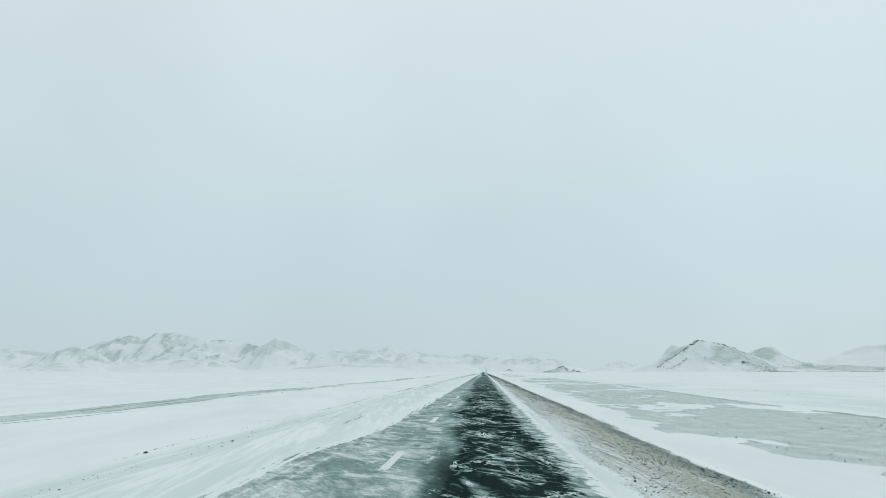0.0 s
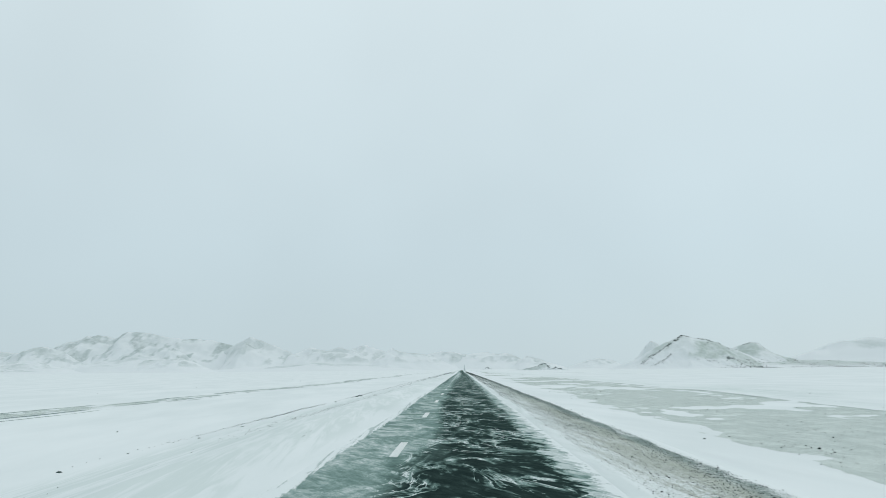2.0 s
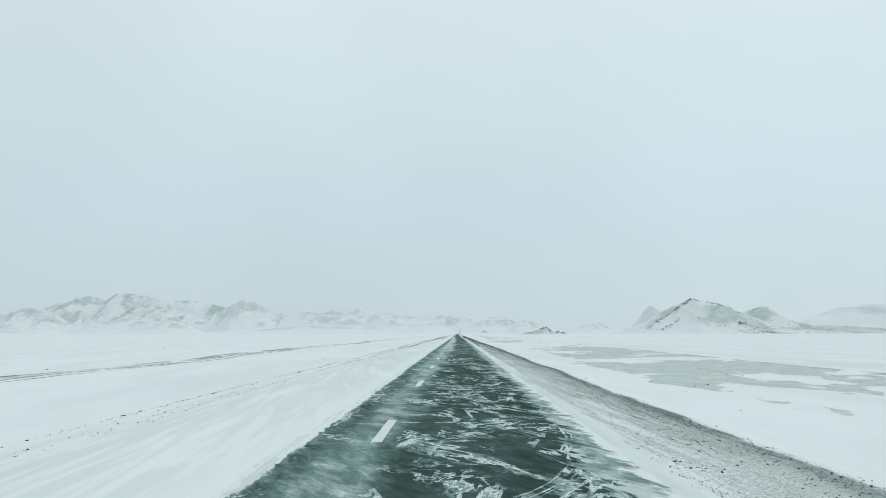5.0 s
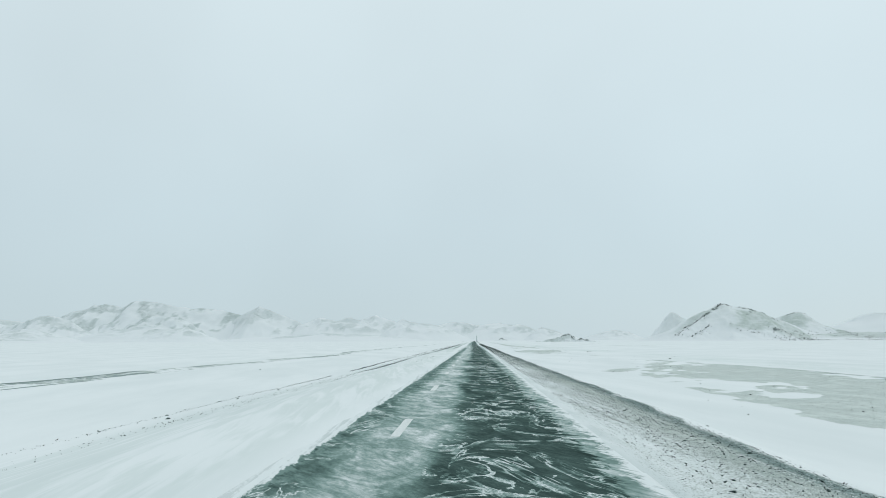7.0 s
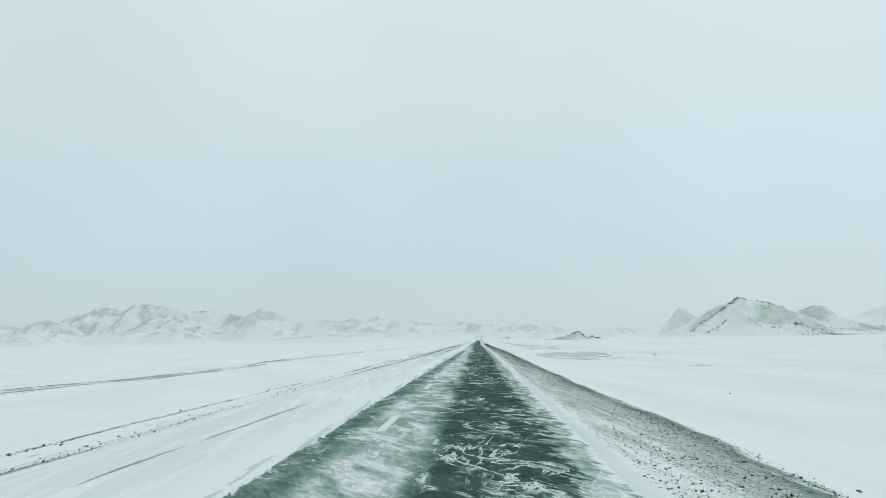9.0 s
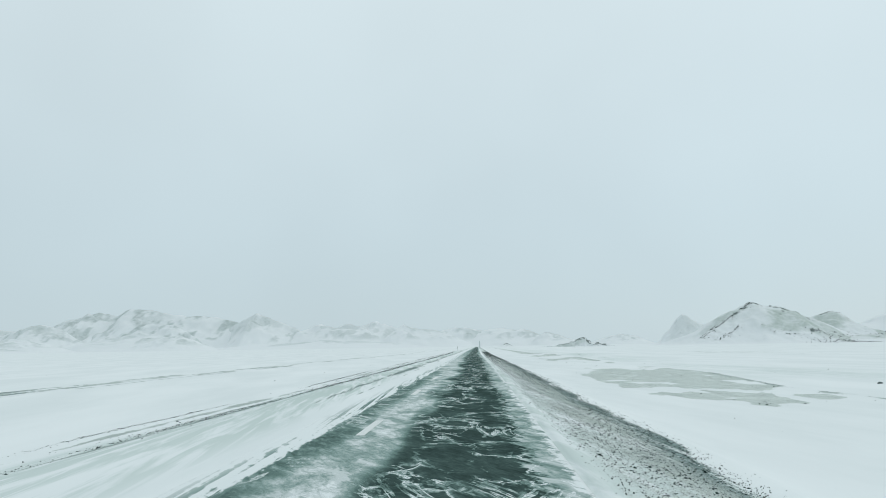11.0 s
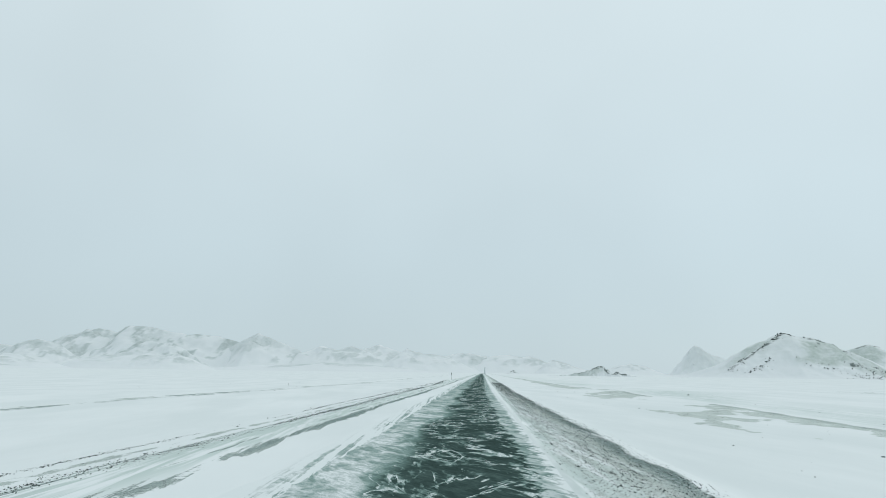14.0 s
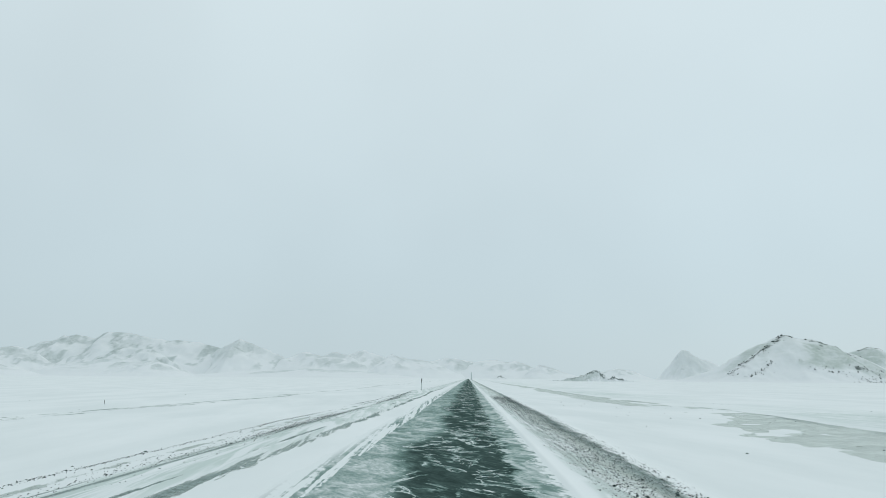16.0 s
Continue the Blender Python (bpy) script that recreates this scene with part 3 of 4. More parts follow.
# ---- hills ----
def hill(name, label, material, cx, cy, left, right, depth, height, seed, crag=0.25, sharp=1.3, cells=90, base=-1.0, bare=0.5, ridged=0.25, crest=0.12, warp=0.22):
    """A hill of its own, with gullies and spurs that run down from its top. sharp: under 1 hollow-sided, 1 pointed, 2 domed."""
    xs = np.linspace(-left, right, cells)
    ys = np.linspace(-depth, depth, max(30, int(cells * 0.75)))
    X, Y = np.meshgrid(xs, ys)
    size = 0.5 * (left + right)
    wx = X + warp * size * fbm(X / size * 1.9 + seed, Y / size * 1.9, 3)
    wy = Y + warp * size * fbm(X / size * 1.9, Y / size * 1.9 - seed, 3)
    mixed = 0.5 * X + 0.5 * wx
    u = np.where(mixed < 0, mixed / left, mixed / right)
    d = np.sqrt(u * u + ((0.5 * Y + 0.5 * wy) / depth) ** 2)
    edge = np.sqrt(np.where(X < 0, X / left, X / right) ** 2 + (Y / depth) ** 2)
    spur = 1 - 2.4 * np.abs(fbm(wx / size * 2.6 + seed * 3.1, wy / size * 2.6, 4, 0.42))
    dome, d = min(max(sharp - 1, 0), 1), np.clip(d, 0, 1)
    top = (1 - dome) * (1 - d) ** (1.25 / min(sharp, 1)) + dome * 0.5 * (1 + np.cos(math.pi * d**1.25))
    z = height * top * (1 - crag + crag * spur)
    z = z + height * 0.10 * crag * fbm(wx / size * 9 + seed, wy / size * 9, 3, 0.5) * np.clip(top * 2, 0, 1)
    z = np.maximum(z, 0) * step(0, 0.20, 1 - edge)
    z = z * height / z.max()
    gyy, gxx = np.gradient(z, ys, xs)
    lap = np.gradient(gxx, xs, axis=1) + np.gradient(gyy, ys, axis=0)
    convex = np.clip(-lap * size * size / height * 0.008, -0.4, 0.6)
    steep = np.clip(np.hypot(gxx, gyy) * size / height * 0.35, 0, 1)
    windy = np.clip(-gxx * size / height * 0.30, -0.35, 0.35)
    blot = fbm(wx / size * 3.3 + seed * 1.7, wy / size * 3.3, 4)
    # rock and turf end above the foot, whose white stands in for blowing-snow haze
    field = bare * (0.10 + 0.25 * steep + ridged * convex + 0.55 * windy + 0.9 * blot) * step(0.15, 0.45, z / height) + crest * bare * step(0.86, 1.0, z / height)
    dust = 0.7 * step(-0.05, 0.30, blot + 0.8 * windy + 0.25 * (z / height - 0.6)) * step(0.25, 0.5, z / height)
    ob = sheet(name, xs, ys, z, material, None, (("bare", field - 0.1), ("dust", dust)))
    k = np.unravel_index(np.argmax(z), z.shape)
    ob.location = (cx - xs[k[1]], cy - ys[k[0]], base)
    return tagged(ob, label, "hill"), (xs, ys, z)


FAR = "low snow-dusted rocky hill coloured pale for haze on the far plain"
for n, (cx, cy, l, r, dp, h, sh, cr) in enumerate((
    (-3020, 4150, 700, 520, 380, 160, 1.7, 0.30),
    (-930, 4250, 400, 400, 260, 146, 1.6, 0.30), (-613, 4350, 420, 400, 260, 163, 1.5, 0.28),
    (-435, 4250, 260, 430, 240, 137, 1.4, 0.26), (-133, 4400, 480, 430, 240, 119, 1.7, 0.30),
    (167, 4400, 420, 380, 240, 111, 1.6, 0.30), (400, 4200, 130, 220, 200, 80, 1.2, 0.25),
    (831, 4200, 190, 190, 220, 62, 1.6, 0.25),
    (-1922, 2950, 210, 240, 170, 59, 1.4, 0.35), (-1299, 3150, 260, 150, 170, 69, 1.4, 0.35), (-1560, 3300, 380, 340, 190, 78, 1.5, 0.35),
    (-1740, 2600, 230, 150, 120, 21, 1.3, 0.3), (-760, 3500, 620, 520, 200, 42, 1.6, 0.35), (-2500, 3000, 420, 330, 200, 66, 1.4, 0.35),
)):
    # bare is held low so that the colours look washed out by haze
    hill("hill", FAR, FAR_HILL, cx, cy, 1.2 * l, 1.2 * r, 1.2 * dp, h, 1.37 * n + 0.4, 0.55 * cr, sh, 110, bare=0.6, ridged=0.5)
hill("hill", "broad snow hill coloured faint for haze on the far plain", FAR_HILL, 1760, 3000, 620, 800, 350, 122, 37.9, 0.15, 1.5, 90, bare=0.6)


def to_line(x, y, points):
    """Distance to a line through points (x, y, height), and the height at the nearest place on it."""
    best, level = np.full(x.shape, 1e9), np.zeros(x.shape)
    for (ax, ay, ah), (bx, by, bh) in zip(points, points[1:]):
        t = np.clip(((x - ax) * (bx - ax) + (y - ay) * (by - ay)) / ((bx - ax) ** 2 + (by - ay) ** 2), 0, 1)
        d = np.hypot(x - ax - t * (bx - ax), y - ay - t * (by - ay))
        level, best = np.where(d < best, ah + t * (bh - ah), level), np.minimum(d, best)
    return best, level


def ridge_hill(label, material, cx, cy, ridges, slope, seed, crags=(), slopes=(), cells=200, blur=3.0, foot=3.0, warp=5.0, base=-1.0, patchy=0.0):
    """A hill that falls away from its ridges. crags: lines of bare rock with a width and a force; slopes: ovals of thin snow."""
    points = np.array([p for r in ridges for p in r])
    reach = points[:, 2].max() / slope * 1.15 + 3 * foot
    xs = np.linspace(points[:, 0].min() - 0.6 * reach, points[:, 0].max() + 0.6 * reach, cells)
    ys = np.linspace(points[:, 1].min() - reach, points[:, 1].max() + reach, int(cells * 0.7))
    X, Y = np.meshgrid(xs, ys)
    wide = points[:, 2].max()
    wx = X + warp * fbm(X / wide * 1.5 + seed, Y / wide * 1.5, 4)
    wy = Y + warp * 1.6 * fbm(X / wide * 1.5, Y / wide * 1.5 - seed, 4)
    total = 0.0
    for r in ridges:
        d, level = to_line(wx, wy, r)
        total = total + np.exp(np.clip((level - slope * (np.sqrt(d * d + blur * blur) - blur)) / blur, -60, 60))
    z = blur * np.log(total + 1e-9)
    z = z + 0.020 * wide * fbm(X / wide * 5 + seed, Y / wide * 5, 4) * step(0.1, 0.5, z / wide)
    z = foot * np.log1p(np.exp(np.clip(z / foot, -50, 50)))
    edge = np.minimum(np.minimum(X - xs[0], xs[-1] - X), np.minimum(Y - ys[0], ys[-1] - Y))
    z = z * step(0, 0.25 * reach, edge)
    bare = -0.35 * np.ones(X.shape)
    for line, width, force in crags:
        d, level = to_line(wx, wy, line)
        bare = np.maximum(bare, force * np.exp(-((d / width) ** 2)) * (0.75 + 0.9 * fbm(X / wide * 7, Y / wide * 7 + seed, 3)))
    dust = 0.32 * step(0.25, 0.6, z / wide) * np.clip(0.7 + 1.6 * fbm(X / wide * 2.4 + 5, Y / wide * 2.4, 3), 0, 1)
    for ox, oy, sx, sy, force in slopes:
        d = np.hypot((wx - ox) / sx, (wy - oy) / sy)
        dust = np.maximum(dust, force * (1 - step(0.45, 1.1, d + 0.35 * fbm(X / wide * 3, Y / wide * 3 + 2, 3))))
    blot = fbm(X / wide * 2.2 + seed, Y / wide * 1.5, 4, 0.55) + 0.25 * (z / wide - 0.6)
    # patches die out downhill, leaving a white foot as if veiled by blown snow
    dust = np.maximum(dust, patchy * step(0.02, 0.14, blot) * step(0.12, 0.3, z / wide))
    bare = np.maximum(bare, patchy * 0.75 * step(0.12, 0.28, blot) * step(0.2, 0.4, z / wide) - 0.1)
    ob = sheet("hill", xs, ys, z, material, None, (("bare", bare), ("dust", dust)))
    ob.location = (cx, cy, base)
    return tagged(ob, label, "hill"), (xs, ys, z)


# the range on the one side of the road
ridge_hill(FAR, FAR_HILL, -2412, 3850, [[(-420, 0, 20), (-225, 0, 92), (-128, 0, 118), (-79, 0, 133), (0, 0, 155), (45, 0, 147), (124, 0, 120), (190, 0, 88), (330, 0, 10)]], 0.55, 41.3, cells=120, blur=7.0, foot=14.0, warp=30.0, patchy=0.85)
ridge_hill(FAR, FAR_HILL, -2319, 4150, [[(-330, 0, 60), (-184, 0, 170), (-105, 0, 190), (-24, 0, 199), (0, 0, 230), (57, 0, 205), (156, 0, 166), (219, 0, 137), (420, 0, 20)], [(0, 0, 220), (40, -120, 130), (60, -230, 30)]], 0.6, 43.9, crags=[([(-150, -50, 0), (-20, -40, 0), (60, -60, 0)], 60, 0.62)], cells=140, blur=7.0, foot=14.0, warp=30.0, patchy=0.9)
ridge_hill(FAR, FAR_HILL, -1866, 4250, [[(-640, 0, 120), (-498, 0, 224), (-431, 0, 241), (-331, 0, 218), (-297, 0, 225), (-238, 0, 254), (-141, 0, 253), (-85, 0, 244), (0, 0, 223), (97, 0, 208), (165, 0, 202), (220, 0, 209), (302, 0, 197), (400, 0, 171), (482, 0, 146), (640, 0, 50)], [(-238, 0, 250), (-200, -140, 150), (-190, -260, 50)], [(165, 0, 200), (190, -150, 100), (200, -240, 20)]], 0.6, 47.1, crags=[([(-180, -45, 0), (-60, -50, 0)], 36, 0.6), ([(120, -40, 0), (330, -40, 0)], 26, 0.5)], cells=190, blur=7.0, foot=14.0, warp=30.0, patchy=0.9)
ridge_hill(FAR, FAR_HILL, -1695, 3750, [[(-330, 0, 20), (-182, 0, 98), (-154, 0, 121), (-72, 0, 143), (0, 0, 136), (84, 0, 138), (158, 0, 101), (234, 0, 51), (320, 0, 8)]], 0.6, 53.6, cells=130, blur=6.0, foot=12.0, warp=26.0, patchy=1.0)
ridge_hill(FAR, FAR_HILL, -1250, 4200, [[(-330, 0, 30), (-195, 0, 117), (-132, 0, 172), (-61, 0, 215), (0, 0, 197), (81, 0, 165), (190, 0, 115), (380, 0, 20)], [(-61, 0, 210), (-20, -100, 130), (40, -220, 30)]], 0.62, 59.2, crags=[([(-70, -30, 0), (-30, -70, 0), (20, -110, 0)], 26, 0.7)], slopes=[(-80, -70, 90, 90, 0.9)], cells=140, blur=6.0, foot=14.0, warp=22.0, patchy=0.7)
# weak turf patches and pale colours give this hill its painted haze
ridge_hill("pointed hill coloured pale for haze behind the nearer rocky hill", FAR_HILL, 829, 3000,
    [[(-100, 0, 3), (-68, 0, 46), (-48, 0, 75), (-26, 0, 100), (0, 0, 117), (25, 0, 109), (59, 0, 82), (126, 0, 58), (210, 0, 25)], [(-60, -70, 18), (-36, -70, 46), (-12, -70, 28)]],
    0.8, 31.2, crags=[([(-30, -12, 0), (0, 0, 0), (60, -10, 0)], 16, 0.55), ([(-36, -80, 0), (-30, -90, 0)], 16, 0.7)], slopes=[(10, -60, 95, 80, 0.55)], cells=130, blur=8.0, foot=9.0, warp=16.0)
LEFT_SPUR = [(-2, -2, 54), (-18, -12, 46), (-40, -24, 33), (-66, -36, 20), (-85, -48, 8), (-100, -56, 1)]
LOW_SPUR = [(-16, -34, 32), (-34, -46, 21), (-56, -58, 10), (-72, -66, 2)]
MAIN_CREST = [(-116, 12, 2), (-89, 8, 13), (-75, 6, 20), (-53, 4, 31), (-30, 2, 43), (-8, 0, 53), (0, 0, 54), (10, 0, 52.5), (32, 3, 49.5), (59, 6, 41.5), (82, 8, 33), (116, 15, 20), (160, 20, 6)]
RIGHT_SPUR = [(34, 2, 48), (44, -20, 37), (56, -45, 21), (64, -64, 9), (70, -80, 1)]
MAIN = ridge_hill("snowy rock hill with dark crags along its crest", NEAR_HILL, 374, 1188,
    [MAIN_CREST, LEFT_SPUR, LOW_SPUR, RIGHT_SPUR], 0.62, 7.7,
    crags=[(LEFT_SPUR[:4], 5.5, 0.62), (LEFT_SPUR[3:5], 5.0, 0.5), (LOW_SPUR[1:3], 5.0, 0.45), ([(-9, -3, 0), (8, -3, 0)], 6.0, 0.7), ([(26, -1, 0), (60, 2, 0), (84, 5, 0)], 6.0, 0.66),
        ([(36, -12, 0), (58, -20, 0)], 6.0, 0.52), ([(52, -52, 0), (72, -60, 0)], 5.0, 0.75), ([(20, -20, 0), (40, -28, 0)], 5.0, 0.50)],
    slopes=[(34, -34, 40, 28, 1.0), (62, -16, 34, 26, 1.0), (14, -54, 30, 14, 0.9), (-40, -8, 40, 13, 0.8), (104, -22, 56, 34, 0.8), (84, -52, 50, 24, 0.7)], cells=260, foot=3.5)
SIDE_CREST = [(-76, 0, 16), (-38, 0, 34), (-13, 0, 43.5), (0, 0, 46), (13, 0, 43), (36, 0, 28), (58, 0, 19), (130, -8, 6), (215, -16, 1)]
SIDE = ridge_hill("rounded snowy rock hill beside a larger one", NEAR_HILL, 526, 1282, [SIDE_CREST, [(4, 0, 42), (20, -24, 28), (34, -50, 10)]], 0.55, 12.1,
    crags=[([(-18, -3, 0), (2, -2, 0), (40, -3, 0)], 5.0, 0.62), ([(4, -14, 0), (24, -20, 0)], 4.0, 0.5), ([(8, -36, 0), (24, -42, 0)], 3.5, 0.45)],
    slopes=[(-14, -22, 32, 26, 0.95), (50, -14, 46, 20, 0.8), (130, -16, 80, 24, 0.8)], cells=200)
TAIL = ridge_hill("long low snowy spur at the foot of a hill", NEAR_HILL, 610, 1230, [[(-190, -40, 5), (-110, -30, 9), (0, 0, 13), (110, 10, 8), (230, 20, 2)]], 0.25, 15.3, slopes=[(-60, -20, 150, 34, 0.75), (110, 0, 150, 30, 0.8)], cells=140)
ridge_hill("small rocky knoll with dark bare crest", NEAR_HILL, 117, 1000,
    [[(-50, 0, 0.3), (-30, 0, 2.0), (-14, 0, 5.0), (-7, 0, 8.4), (-1, 0, 10.4), (2, 1, 10.2), (6, 0, 6.6), (9, 0, 3.6)], [(12, -2, 4), (16, -2, 5.4), (20, -2, 3.6), (26, -2, 1.6), (38, -2, 0.3)]], 0.8, 3.9,
    crags=[([(-9, -1, 0), (0, -1, 0), (6, -2, 0)], 3.0, 1.0), ([(-40, -1, 0), (-18, -1, 0), (-8, -1, 0)], 1.6, 0.55), ([(12, -3, 0), (22, -3, 0)], 2.2, 1.2)], slopes=[(-14, -4, 22, 7, 0.7)], cells=170, blur=0.5, foot=0.6, warp=4.5)
hill("hill", "tiny dark mound far along the road", NEAR_HILL, 66, 1750, 22, 22, 20, 8.5, 5.2, 0.3, 1.0, 40, bare=1.5)


# ---- gravel and stones ----
def pebbles(name, label, x, y, z, size, seed, material=STONE, flat=0.62):
    """Many angular stones in one mesh, each sunk a little into what it lies on."""
    rng = np.random.RandomState(seed)
    co = np.array([(1, 0, 0), (-1, 0, 0), (0, 1, 0), (0, -1, 0), (0, 0, 1), (0, 0, -1)], float)
    tri = np.array([(a, b, c)[::k] for a, b, c, k in ((0, 2, 4, 1), (2, 1, 4, 1), (1, 3, 4, 1), (3, 0, 4, 1), (2, 0, 5, 1), (1, 2, 5, 1), (3, 1, 5, 1), (0, 3, 5, 1))])
    n = len(x)
    shape = co[None] * (1 + rng.uniform(-0.35, 0.45, (n, len(co), 1))) * rng.uniform((0.7, 0.7, flat * 0.8), (1.3, 1.3, flat * 1.25), (n, 1, 3))
    tip = rng.uniform(-0.9, 0.9, n)[:, None]
    shape = np.stack([shape[..., 0], shape[..., 1] * np.cos(tip) - shape[..., 2] * np.sin(tip), shape[..., 1] * np.sin(tip) + shape[..., 2] * np.cos(tip)], -1)
    turn = rng.uniform(0, 6.283, n)[:, None]
    c, s = np.cos(turn), np.sin(turn)
    px, py = shape[..., 0] * c - shape[..., 1] * s, shape[..., 0] * s + shape[..., 1] * c
    pts = np.stack([px, py, shape[..., 2]], -1) * np.asarray(size)[:, None, None]
    pts += np.stack([x, y, z + 0.25 * np.asarray(size)], -1)[:, None]
    faces = (tri[None] + (np.arange(n) * len(co))[:, None, None]).reshape(-1, 3).astype(np.int32)
    mesh = bpy.data.meshes.new(name)
    mesh.vertices.add(n * len(co))
    mesh.vertices.foreach_set("co", pts.astype(np.float32).ravel())
    mesh.loops.add(faces.size)
    mesh.loops.foreach_set("vertex_index", faces.ravel())
    mesh.polygons.add(len(faces))
    mesh.polygons.foreach_set("loop_start", np.arange(0, faces.size, 3, dtype=np.int32))
    mesh.update(calc_edges=True)
    mesh.materials.append(material)
    return tagged(new(name, mesh), label, "gravel", kind="stuff")


rng = np.random.RandomState(11)
sy = rng.uniform(4, 440, 162000)
sb = brow(sy)
s0 = np.interp(sy, [0, 262, 285, 330, 345], [3.35, 3.35, 3.3, 3.25, 3.05])
sx = s0 + (sb + 0.15 - s0) * rng.beta(1.1, 1.0, len(sy)) + rng.exponential(1.0, len(sy)) * np.interp(sy, [0, 255, 285], [0.08, 0.08, 0.17])
keep = rng.uniform(0, 1, len(sy)) < np.clip(0.52 + 0.7 * fbm(sx * 0.8, sy * 0.13, 3) + 0.40 * step(-0.6, 0.0, sx - sb) + 0.15 * step(140, 200, sy) + 0.12 * step(260, 290, sy) + 0.2 * step(330, 350, sy), 0.05, 1)
sx, sy = sx[keep], sy[keep]
ssize = np.clip(rng.lognormal(-4.92, 0.42, len(sx)), 0.004, 0.028)
pebbles("shoulder_gravel", "grey-brown gravel strewn over a snowy road shoulder", sx, sy, land(sx, sy), ssize, 21)

ly = rng.uniform(6, 470, 115000)
line_ = rng.uniform(0, 1, len(ly)) < 0.35
lx = np.where(line_, -7.25 + rng.normal(0, 0.07, len(ly)), np.interp(ly, [0, 30, 80, 95, 120, 195, 208, 228, 250, 290], [-5.2, -5.4, -5.3, -5.3, -6.0, -6.1, -5.5, -5.5, -6.1, -5.15]) + rng.normal(0, 1.0, len(ly)) * np.interp(ly, [0, 110, 140, 250, 290], [0.45, 0.45, 0.35, 0.30, 0.60])) + 0.5 * fbm(ly * 0.05, ly * 0 + 4.4, 2)
keep = rng.uniform(0, 1, len(ly)) < np.interp(ly, [0, 25, 72, 84, 98, 112, 195, 205, 212, 226, 240, 285, 380, 470], [0.06, 0.055, 0.08, 0.40, 0.22, 0.09, 0.10, 0.36, 0.95, 0.8, 0.09, 0.9, 1.0, 0.7]) * np.where(line_, np.interp(ly, [0, 240, 300], [2.5, 2.5, 0.8]), 1.0) * np.clip(0.5 + 1.4 * fbm(lx * 0.4, ly * 0.06, 3), 0, 1)
lx, ly = lx[keep], ly[keep]
pebbles("verge_gravel", "dark pebbles strewn along the foot of the embankment", lx, ly, land(lx, ly), np.clip(rng.lognormal(-4.6, 0.45, len(lx)), 0.006, 0.04), 22)

hy = rng.uniform(8, 460, 30000)
hx = rng.uniform(9.5, 27, len(hy))
hb = bareness(hx, hy)[0]
keep = rng.uniform(0, 1, len(hy)) < (0.05 + 0.9 * hb) * np.clip(0.3 + 1.6 * fbm(hx * 0.3, hy * 0.08, 3), 0.04, 1)
hx, hy = hx[keep], hy[keep]
pebbles("plain_gravel", "scattered dark pebbles on swept frozen ground", hx, hy, land(hx, hy), np.clip(rng.lognormal(-4.2, 0.5, len(hx)), 0.010, 0.06), 23)


def stone_mesh(seed):
    bm = bmesh.new()
    bmesh.ops.create_icosphere(bm, subdivisions=2, radius=1)
    for v in bm.verts:
        n = noise.noise(v.co * 1.3 + Vector((seed * 3.7, 0, 0))) + 0.5 * noise.noise(v.co * 3.1 + Vector((0, seed * 5.1, 0)))
        v.co = v.co * (1 + 0.42 * n)
        v.co.z = max(v.co.z * 0.62, -0.3)
    mesh = bpy.data.meshes.new("stone")
    bm.to_mesh(mesh)
    bm.free()
    mesh.materials.append(STONE)
    return mesh


STONES = [stone_mesh(k + 1) for k in range(6)]


def stone(x, y, size, label, group):
    ob = new("stone", STONES[rng.randint(6)])
    ob.location = (x, y, ground_height(x, y) + 0.12 * size)
    ob.rotation_euler = (0, 0, rng.uniform(0, 6.28))
    ob.scale = (size * rng.uniform(0.8, 1.25), size * rng.uniform(0.8, 1.25), size * rng.uniform(0.7, 1.1))
    return tagged(ob, label, "stone", group)


y = 9.0
while y < 235:
    stone(-7.1 + rng.normal(0, 0.16), y, rng.uniform(0.02, 0.06), "small dark stone half sunk in the snow below the embankment", "stones below the embankment")
    y += rng.choice([1.0, 2.2, 4.0, 7.0])
while y < 470:
    stone(-7.4 + rng.normal(0, 0.3), y, rng.uniform(0.02, 0.05), "small dark stone half sunk in the snow below the embankment", "stones below the embankment")
    y += rng.choice([1.5, 3.0, 5.0, 9.0])
for k in range(70):
    stone(rng.uniform(9, 32), rng.uniform(15, 470), rng.uniform(0.02, 0.05), "dark stone lying on the wind-swept plain", "stones on the plain")
for k in range(24):
    stone(rng.uniform(-40, -9), rng.uniform(15, 470), rng.uniform(0.03, 0.07), "dark stone poking out of the snow field", "stones in the snow field")
for x, y, size in ((-6.9, 100.0, 0.13), (-6.75, 101.2, 0.11), (-7.2, 103.0, 0.08), (24.7, 248.2, 0.13), (23.4, 406.0, 0.13), (23.7, 300.4, 0.13), (24.1, 300.0, 0.09)):
    stone(x, y, size, "larger dark rock standing out of the snow", "larger rocks")
for k in range(60):
    y = rng.uniform(8, 440)
    b = float(brow(np.array([y]))[0])
    stone(b + rng.uniform(0.1, 0.9), y, rng.uniform(0.012, 0.03), "dark stone rolled off the shoulder onto snow", "stones below the shoulder")

# boulders and scrub at the foot of the two nearer hills
def on_hill(made, x, y):
    ob, (xs, ys, z) = made
    i = np.clip(np.searchsorted(xs, x - ob.location.x), 1, len(xs) - 1)
    j = np.clip(np.searchsorted(ys, y - ob.location.y), 1, len(ys) - 1)
    inside = (x - ob.location.x > xs[0]) & (x - ob.location.x < xs[-1]) & (y - ob.location.y > ys[0]) & (y - ob.location.y < ys[-1])
    return np.where(inside, z[j, i] + ob.location.z, -1.0)


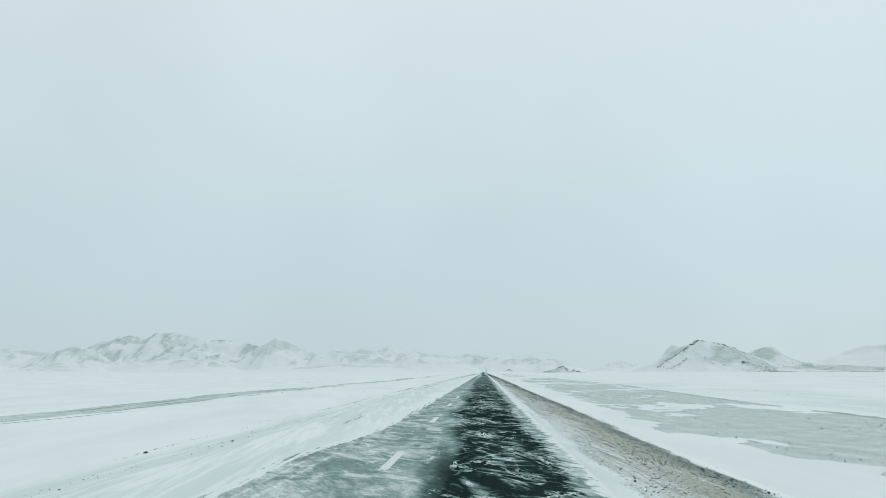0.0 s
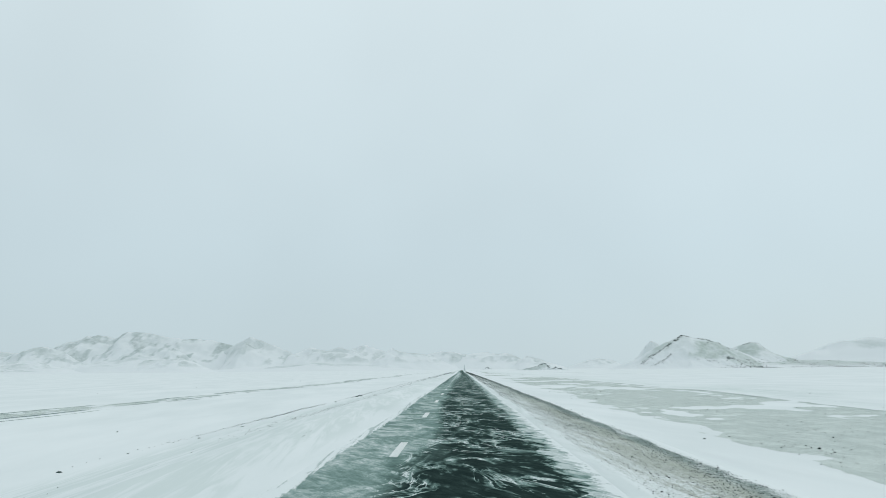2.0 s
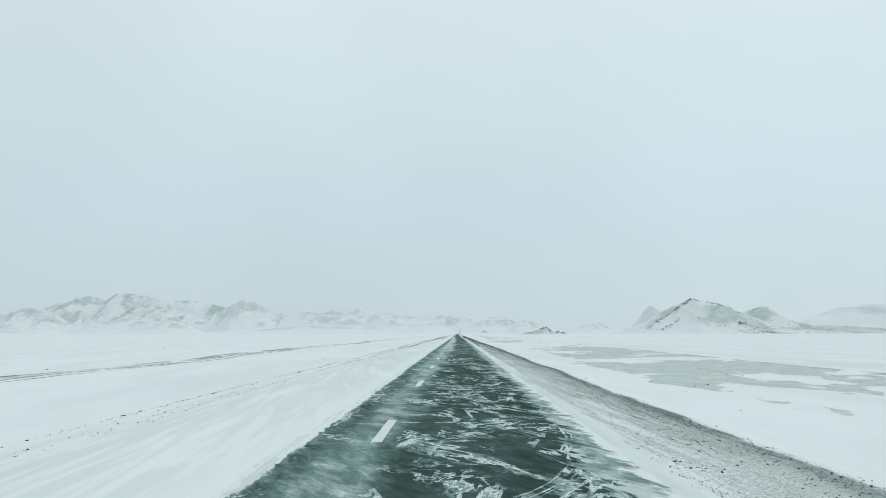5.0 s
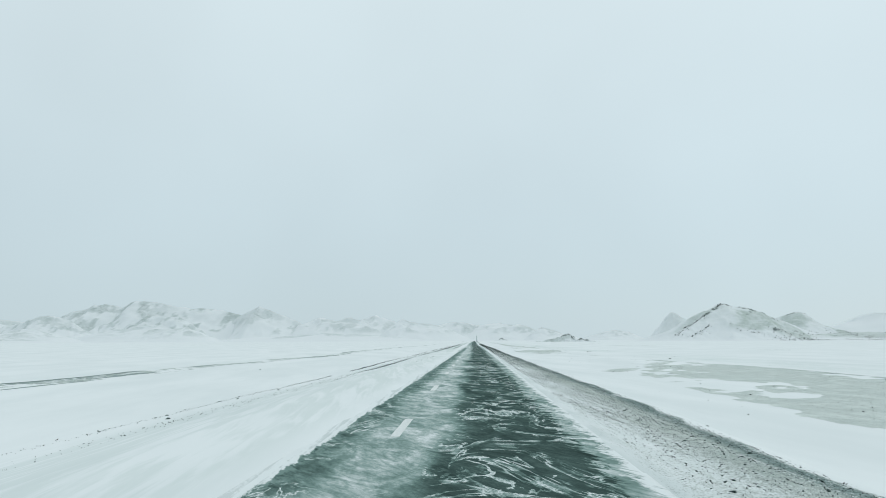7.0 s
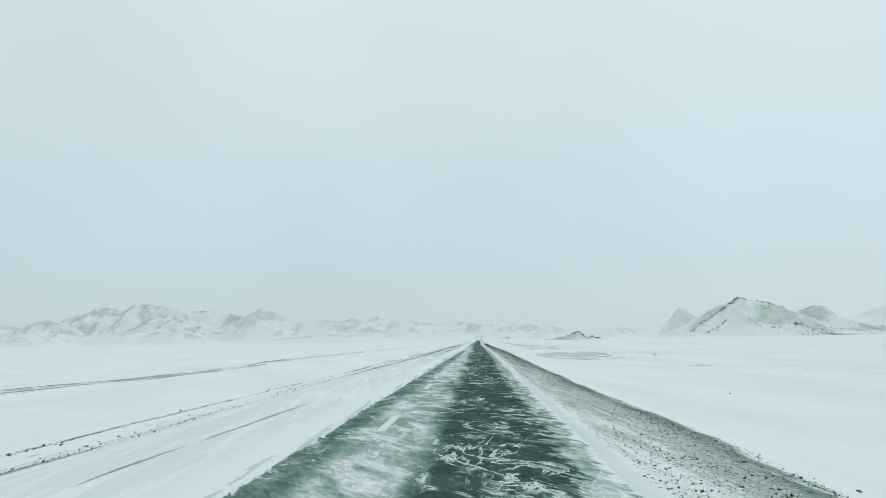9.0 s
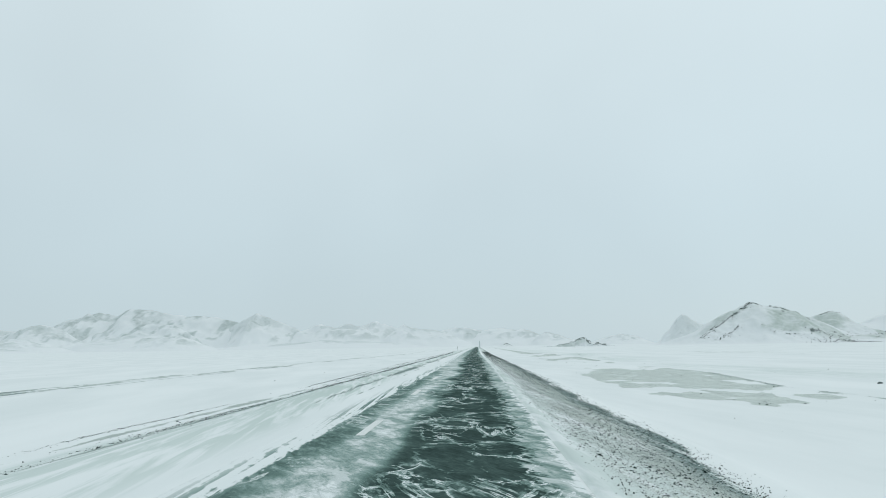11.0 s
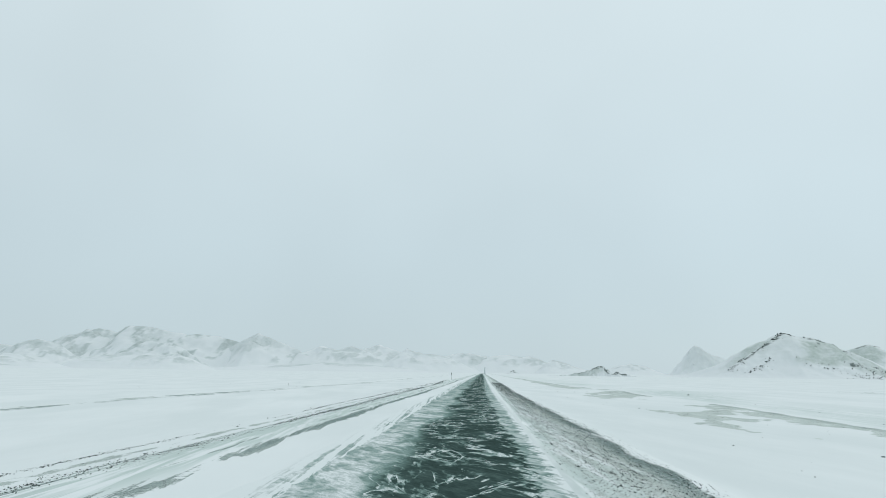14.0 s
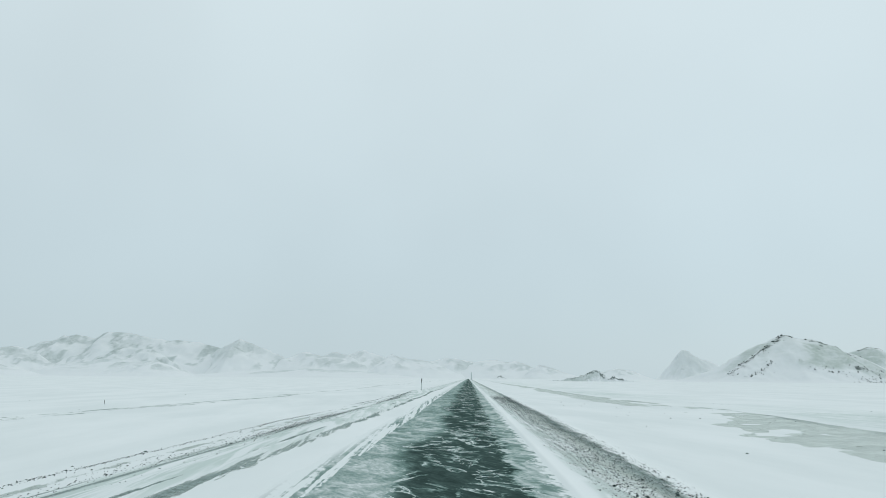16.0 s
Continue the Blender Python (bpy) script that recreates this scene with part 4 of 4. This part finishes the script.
by = rng.uniform(1050, 1290, 14000)
bx = rng.uniform(375, 820, len(by))
bz = np.maximum(np.maximum(on_hill(MAIN, bx, by), on_hill(SIDE, bx, by)), on_hill(TAIL, bx, by))
keep = (rng.uniform(0, 1, len(by)) < np.clip(0.25 + fbm(bx * 0.02, by * 0.03, 3), 0, 1) * step(0, 60, bx - 385)) & (bz < 15) & (bz > -0.6)
bx, by, bz = bx[keep], by[keep], bz[keep]
tagged(pebbles("scree", "dark boulders scattered on the snowy foot of a hill", bx, by, bz, rng.uniform(0.3, 0.85, len(bx)), 24), category="boulders")


crag_x, crag_y = [], []
for points, many, wide in ((LEFT_SPUR[:5], 150, 3.2), (LOW_SPUR[1:], 50, 3.0), ([(-9, -2, 0), (9, -3, 0)], 30, 2.4), ([(28, -2, 0), (84, 3, 0)], 40, 3.2), ([(50, -52, 0), (74, -62, 0)], 45, 3.0), ([(-10, -58, 0), (50, -76, 0)], 40, 6.0)):
    legs = rng.randint(0, len(points) - 1, many)
    t = rng.uniform(0, 1, many)
    ends = np.array(points, float)
    crag_x.append(ends[legs, 0] * (1 - t) + ends[legs + 1, 0] * t + rng.normal(0, wide, many))
    crag_y.append(ends[legs, 1] * (1 - t) + ends[legs + 1, 1] * t + rng.normal(0, wide, many))
crag_x, crag_y = np.concatenate(crag_x) + 374, np.concatenate(crag_y) + 1188
tagged(pebbles("crag_boulders", "dark angular boulders along the rocky ribs of a snowy hill", crag_x, crag_y, on_hill(MAIN, crag_x, crag_y), np.clip(rng.lognormal(-0.75, 0.45, len(crag_x)), 0.25, 1.2), 25), category="boulders")


# ---- posts ----
def plain_material(name, a, b, rough=0.6):
    m = Nodes(name)
    return m.done(m.mix(m.band(m.noise(18.0, 4, 0.6), 0.35, 0.7), a, b), rough)


POST_WHITE = plain_material("weathered_white_plastic", (0.62, 0.64, 0.64), (0.48, 0.50, 0.50))
POST_BLACK = plain_material("black_plastic", (0.03, 0.03, 0.032), (0.06, 0.06, 0.06))
POST_GREY = plain_material("weathered_grey_concrete", (0.52, 0.565, 0.575), (0.60, 0.64, 0.65), 0.85)


def block(sx, sy, z0, z1, top=1.0, bevel=0.006):
    bm = bmesh.new()
    bmesh.ops.create_cube(bm, size=1)
    for v in bm.verts:
        f = top if v.co.z > 0 else 1.0
        v.co = Vector((v.co.x * sx * f, v.co.y * sy * f, z1 if v.co.z > 0 else z0))
    bmesh.ops.bevel(bm, geom=bm.edges[:], offset=bevel, segments=2, affect="EDGES")
    return bm


def delineator(x, y, height, lean=0.0):
    ob = new("delineator_post")
    ob.location = (x, y, ground_height(x, y) - 0.05)
    ob.rotation_euler = (0, radians(lean), 0)
    part("shaft", block(0.085, 0.07, 0.0, height - 0.22, 0.94), POST_WHITE, ob)
    part("cap", block(0.095, 0.08, height - 0.22, height, 0.9), POST_BLACK, ob, "black cap")
    part("reflector", block(0.06, 0.012, height - 0.42, height - 0.26, 1.0, 0.003), POST_BLACK, ob, "dark reflector plate").location = (0, -0.042, 0)
    return tagged(ob, "slim pale roadside post with a black top in snow", "post")


delineator(-3.45, 450.0, 1.25, 1.0)

pylon = new("roadside_pylon")
pylon.location = (6.5, 1500, -1.0)
part("pillar", block(2.2, 1.4, 0.0, 12.0, 0.55, 0.05), POST_GREY, pylon)
part("plinth", block(4.0, 3.0, 0.0, 0.9, 0.95, 0.05), POST_GREY, pylon)
tagged(pylon, "tall pale grey pillar beside the far road", "pillar")


stake = new("stake")
stake.location = (-26.6, 432.0, ground_height(-26.6, 432.0) - 0.05)
stake.rotation_euler = (radians(3), radians(-4), 0)
part("stick", block(0.022, 0.022, 0.0, 0.36, 0.8, 0.003), POST_BLACK, stake)
part("crossbar", block(0.05, 0.016, 0.27, 0.29, 1.0, 0.003), POST_BLACK, stake)
tagged(stake, "thin dark wooden stake standing alone in snow", "stake")
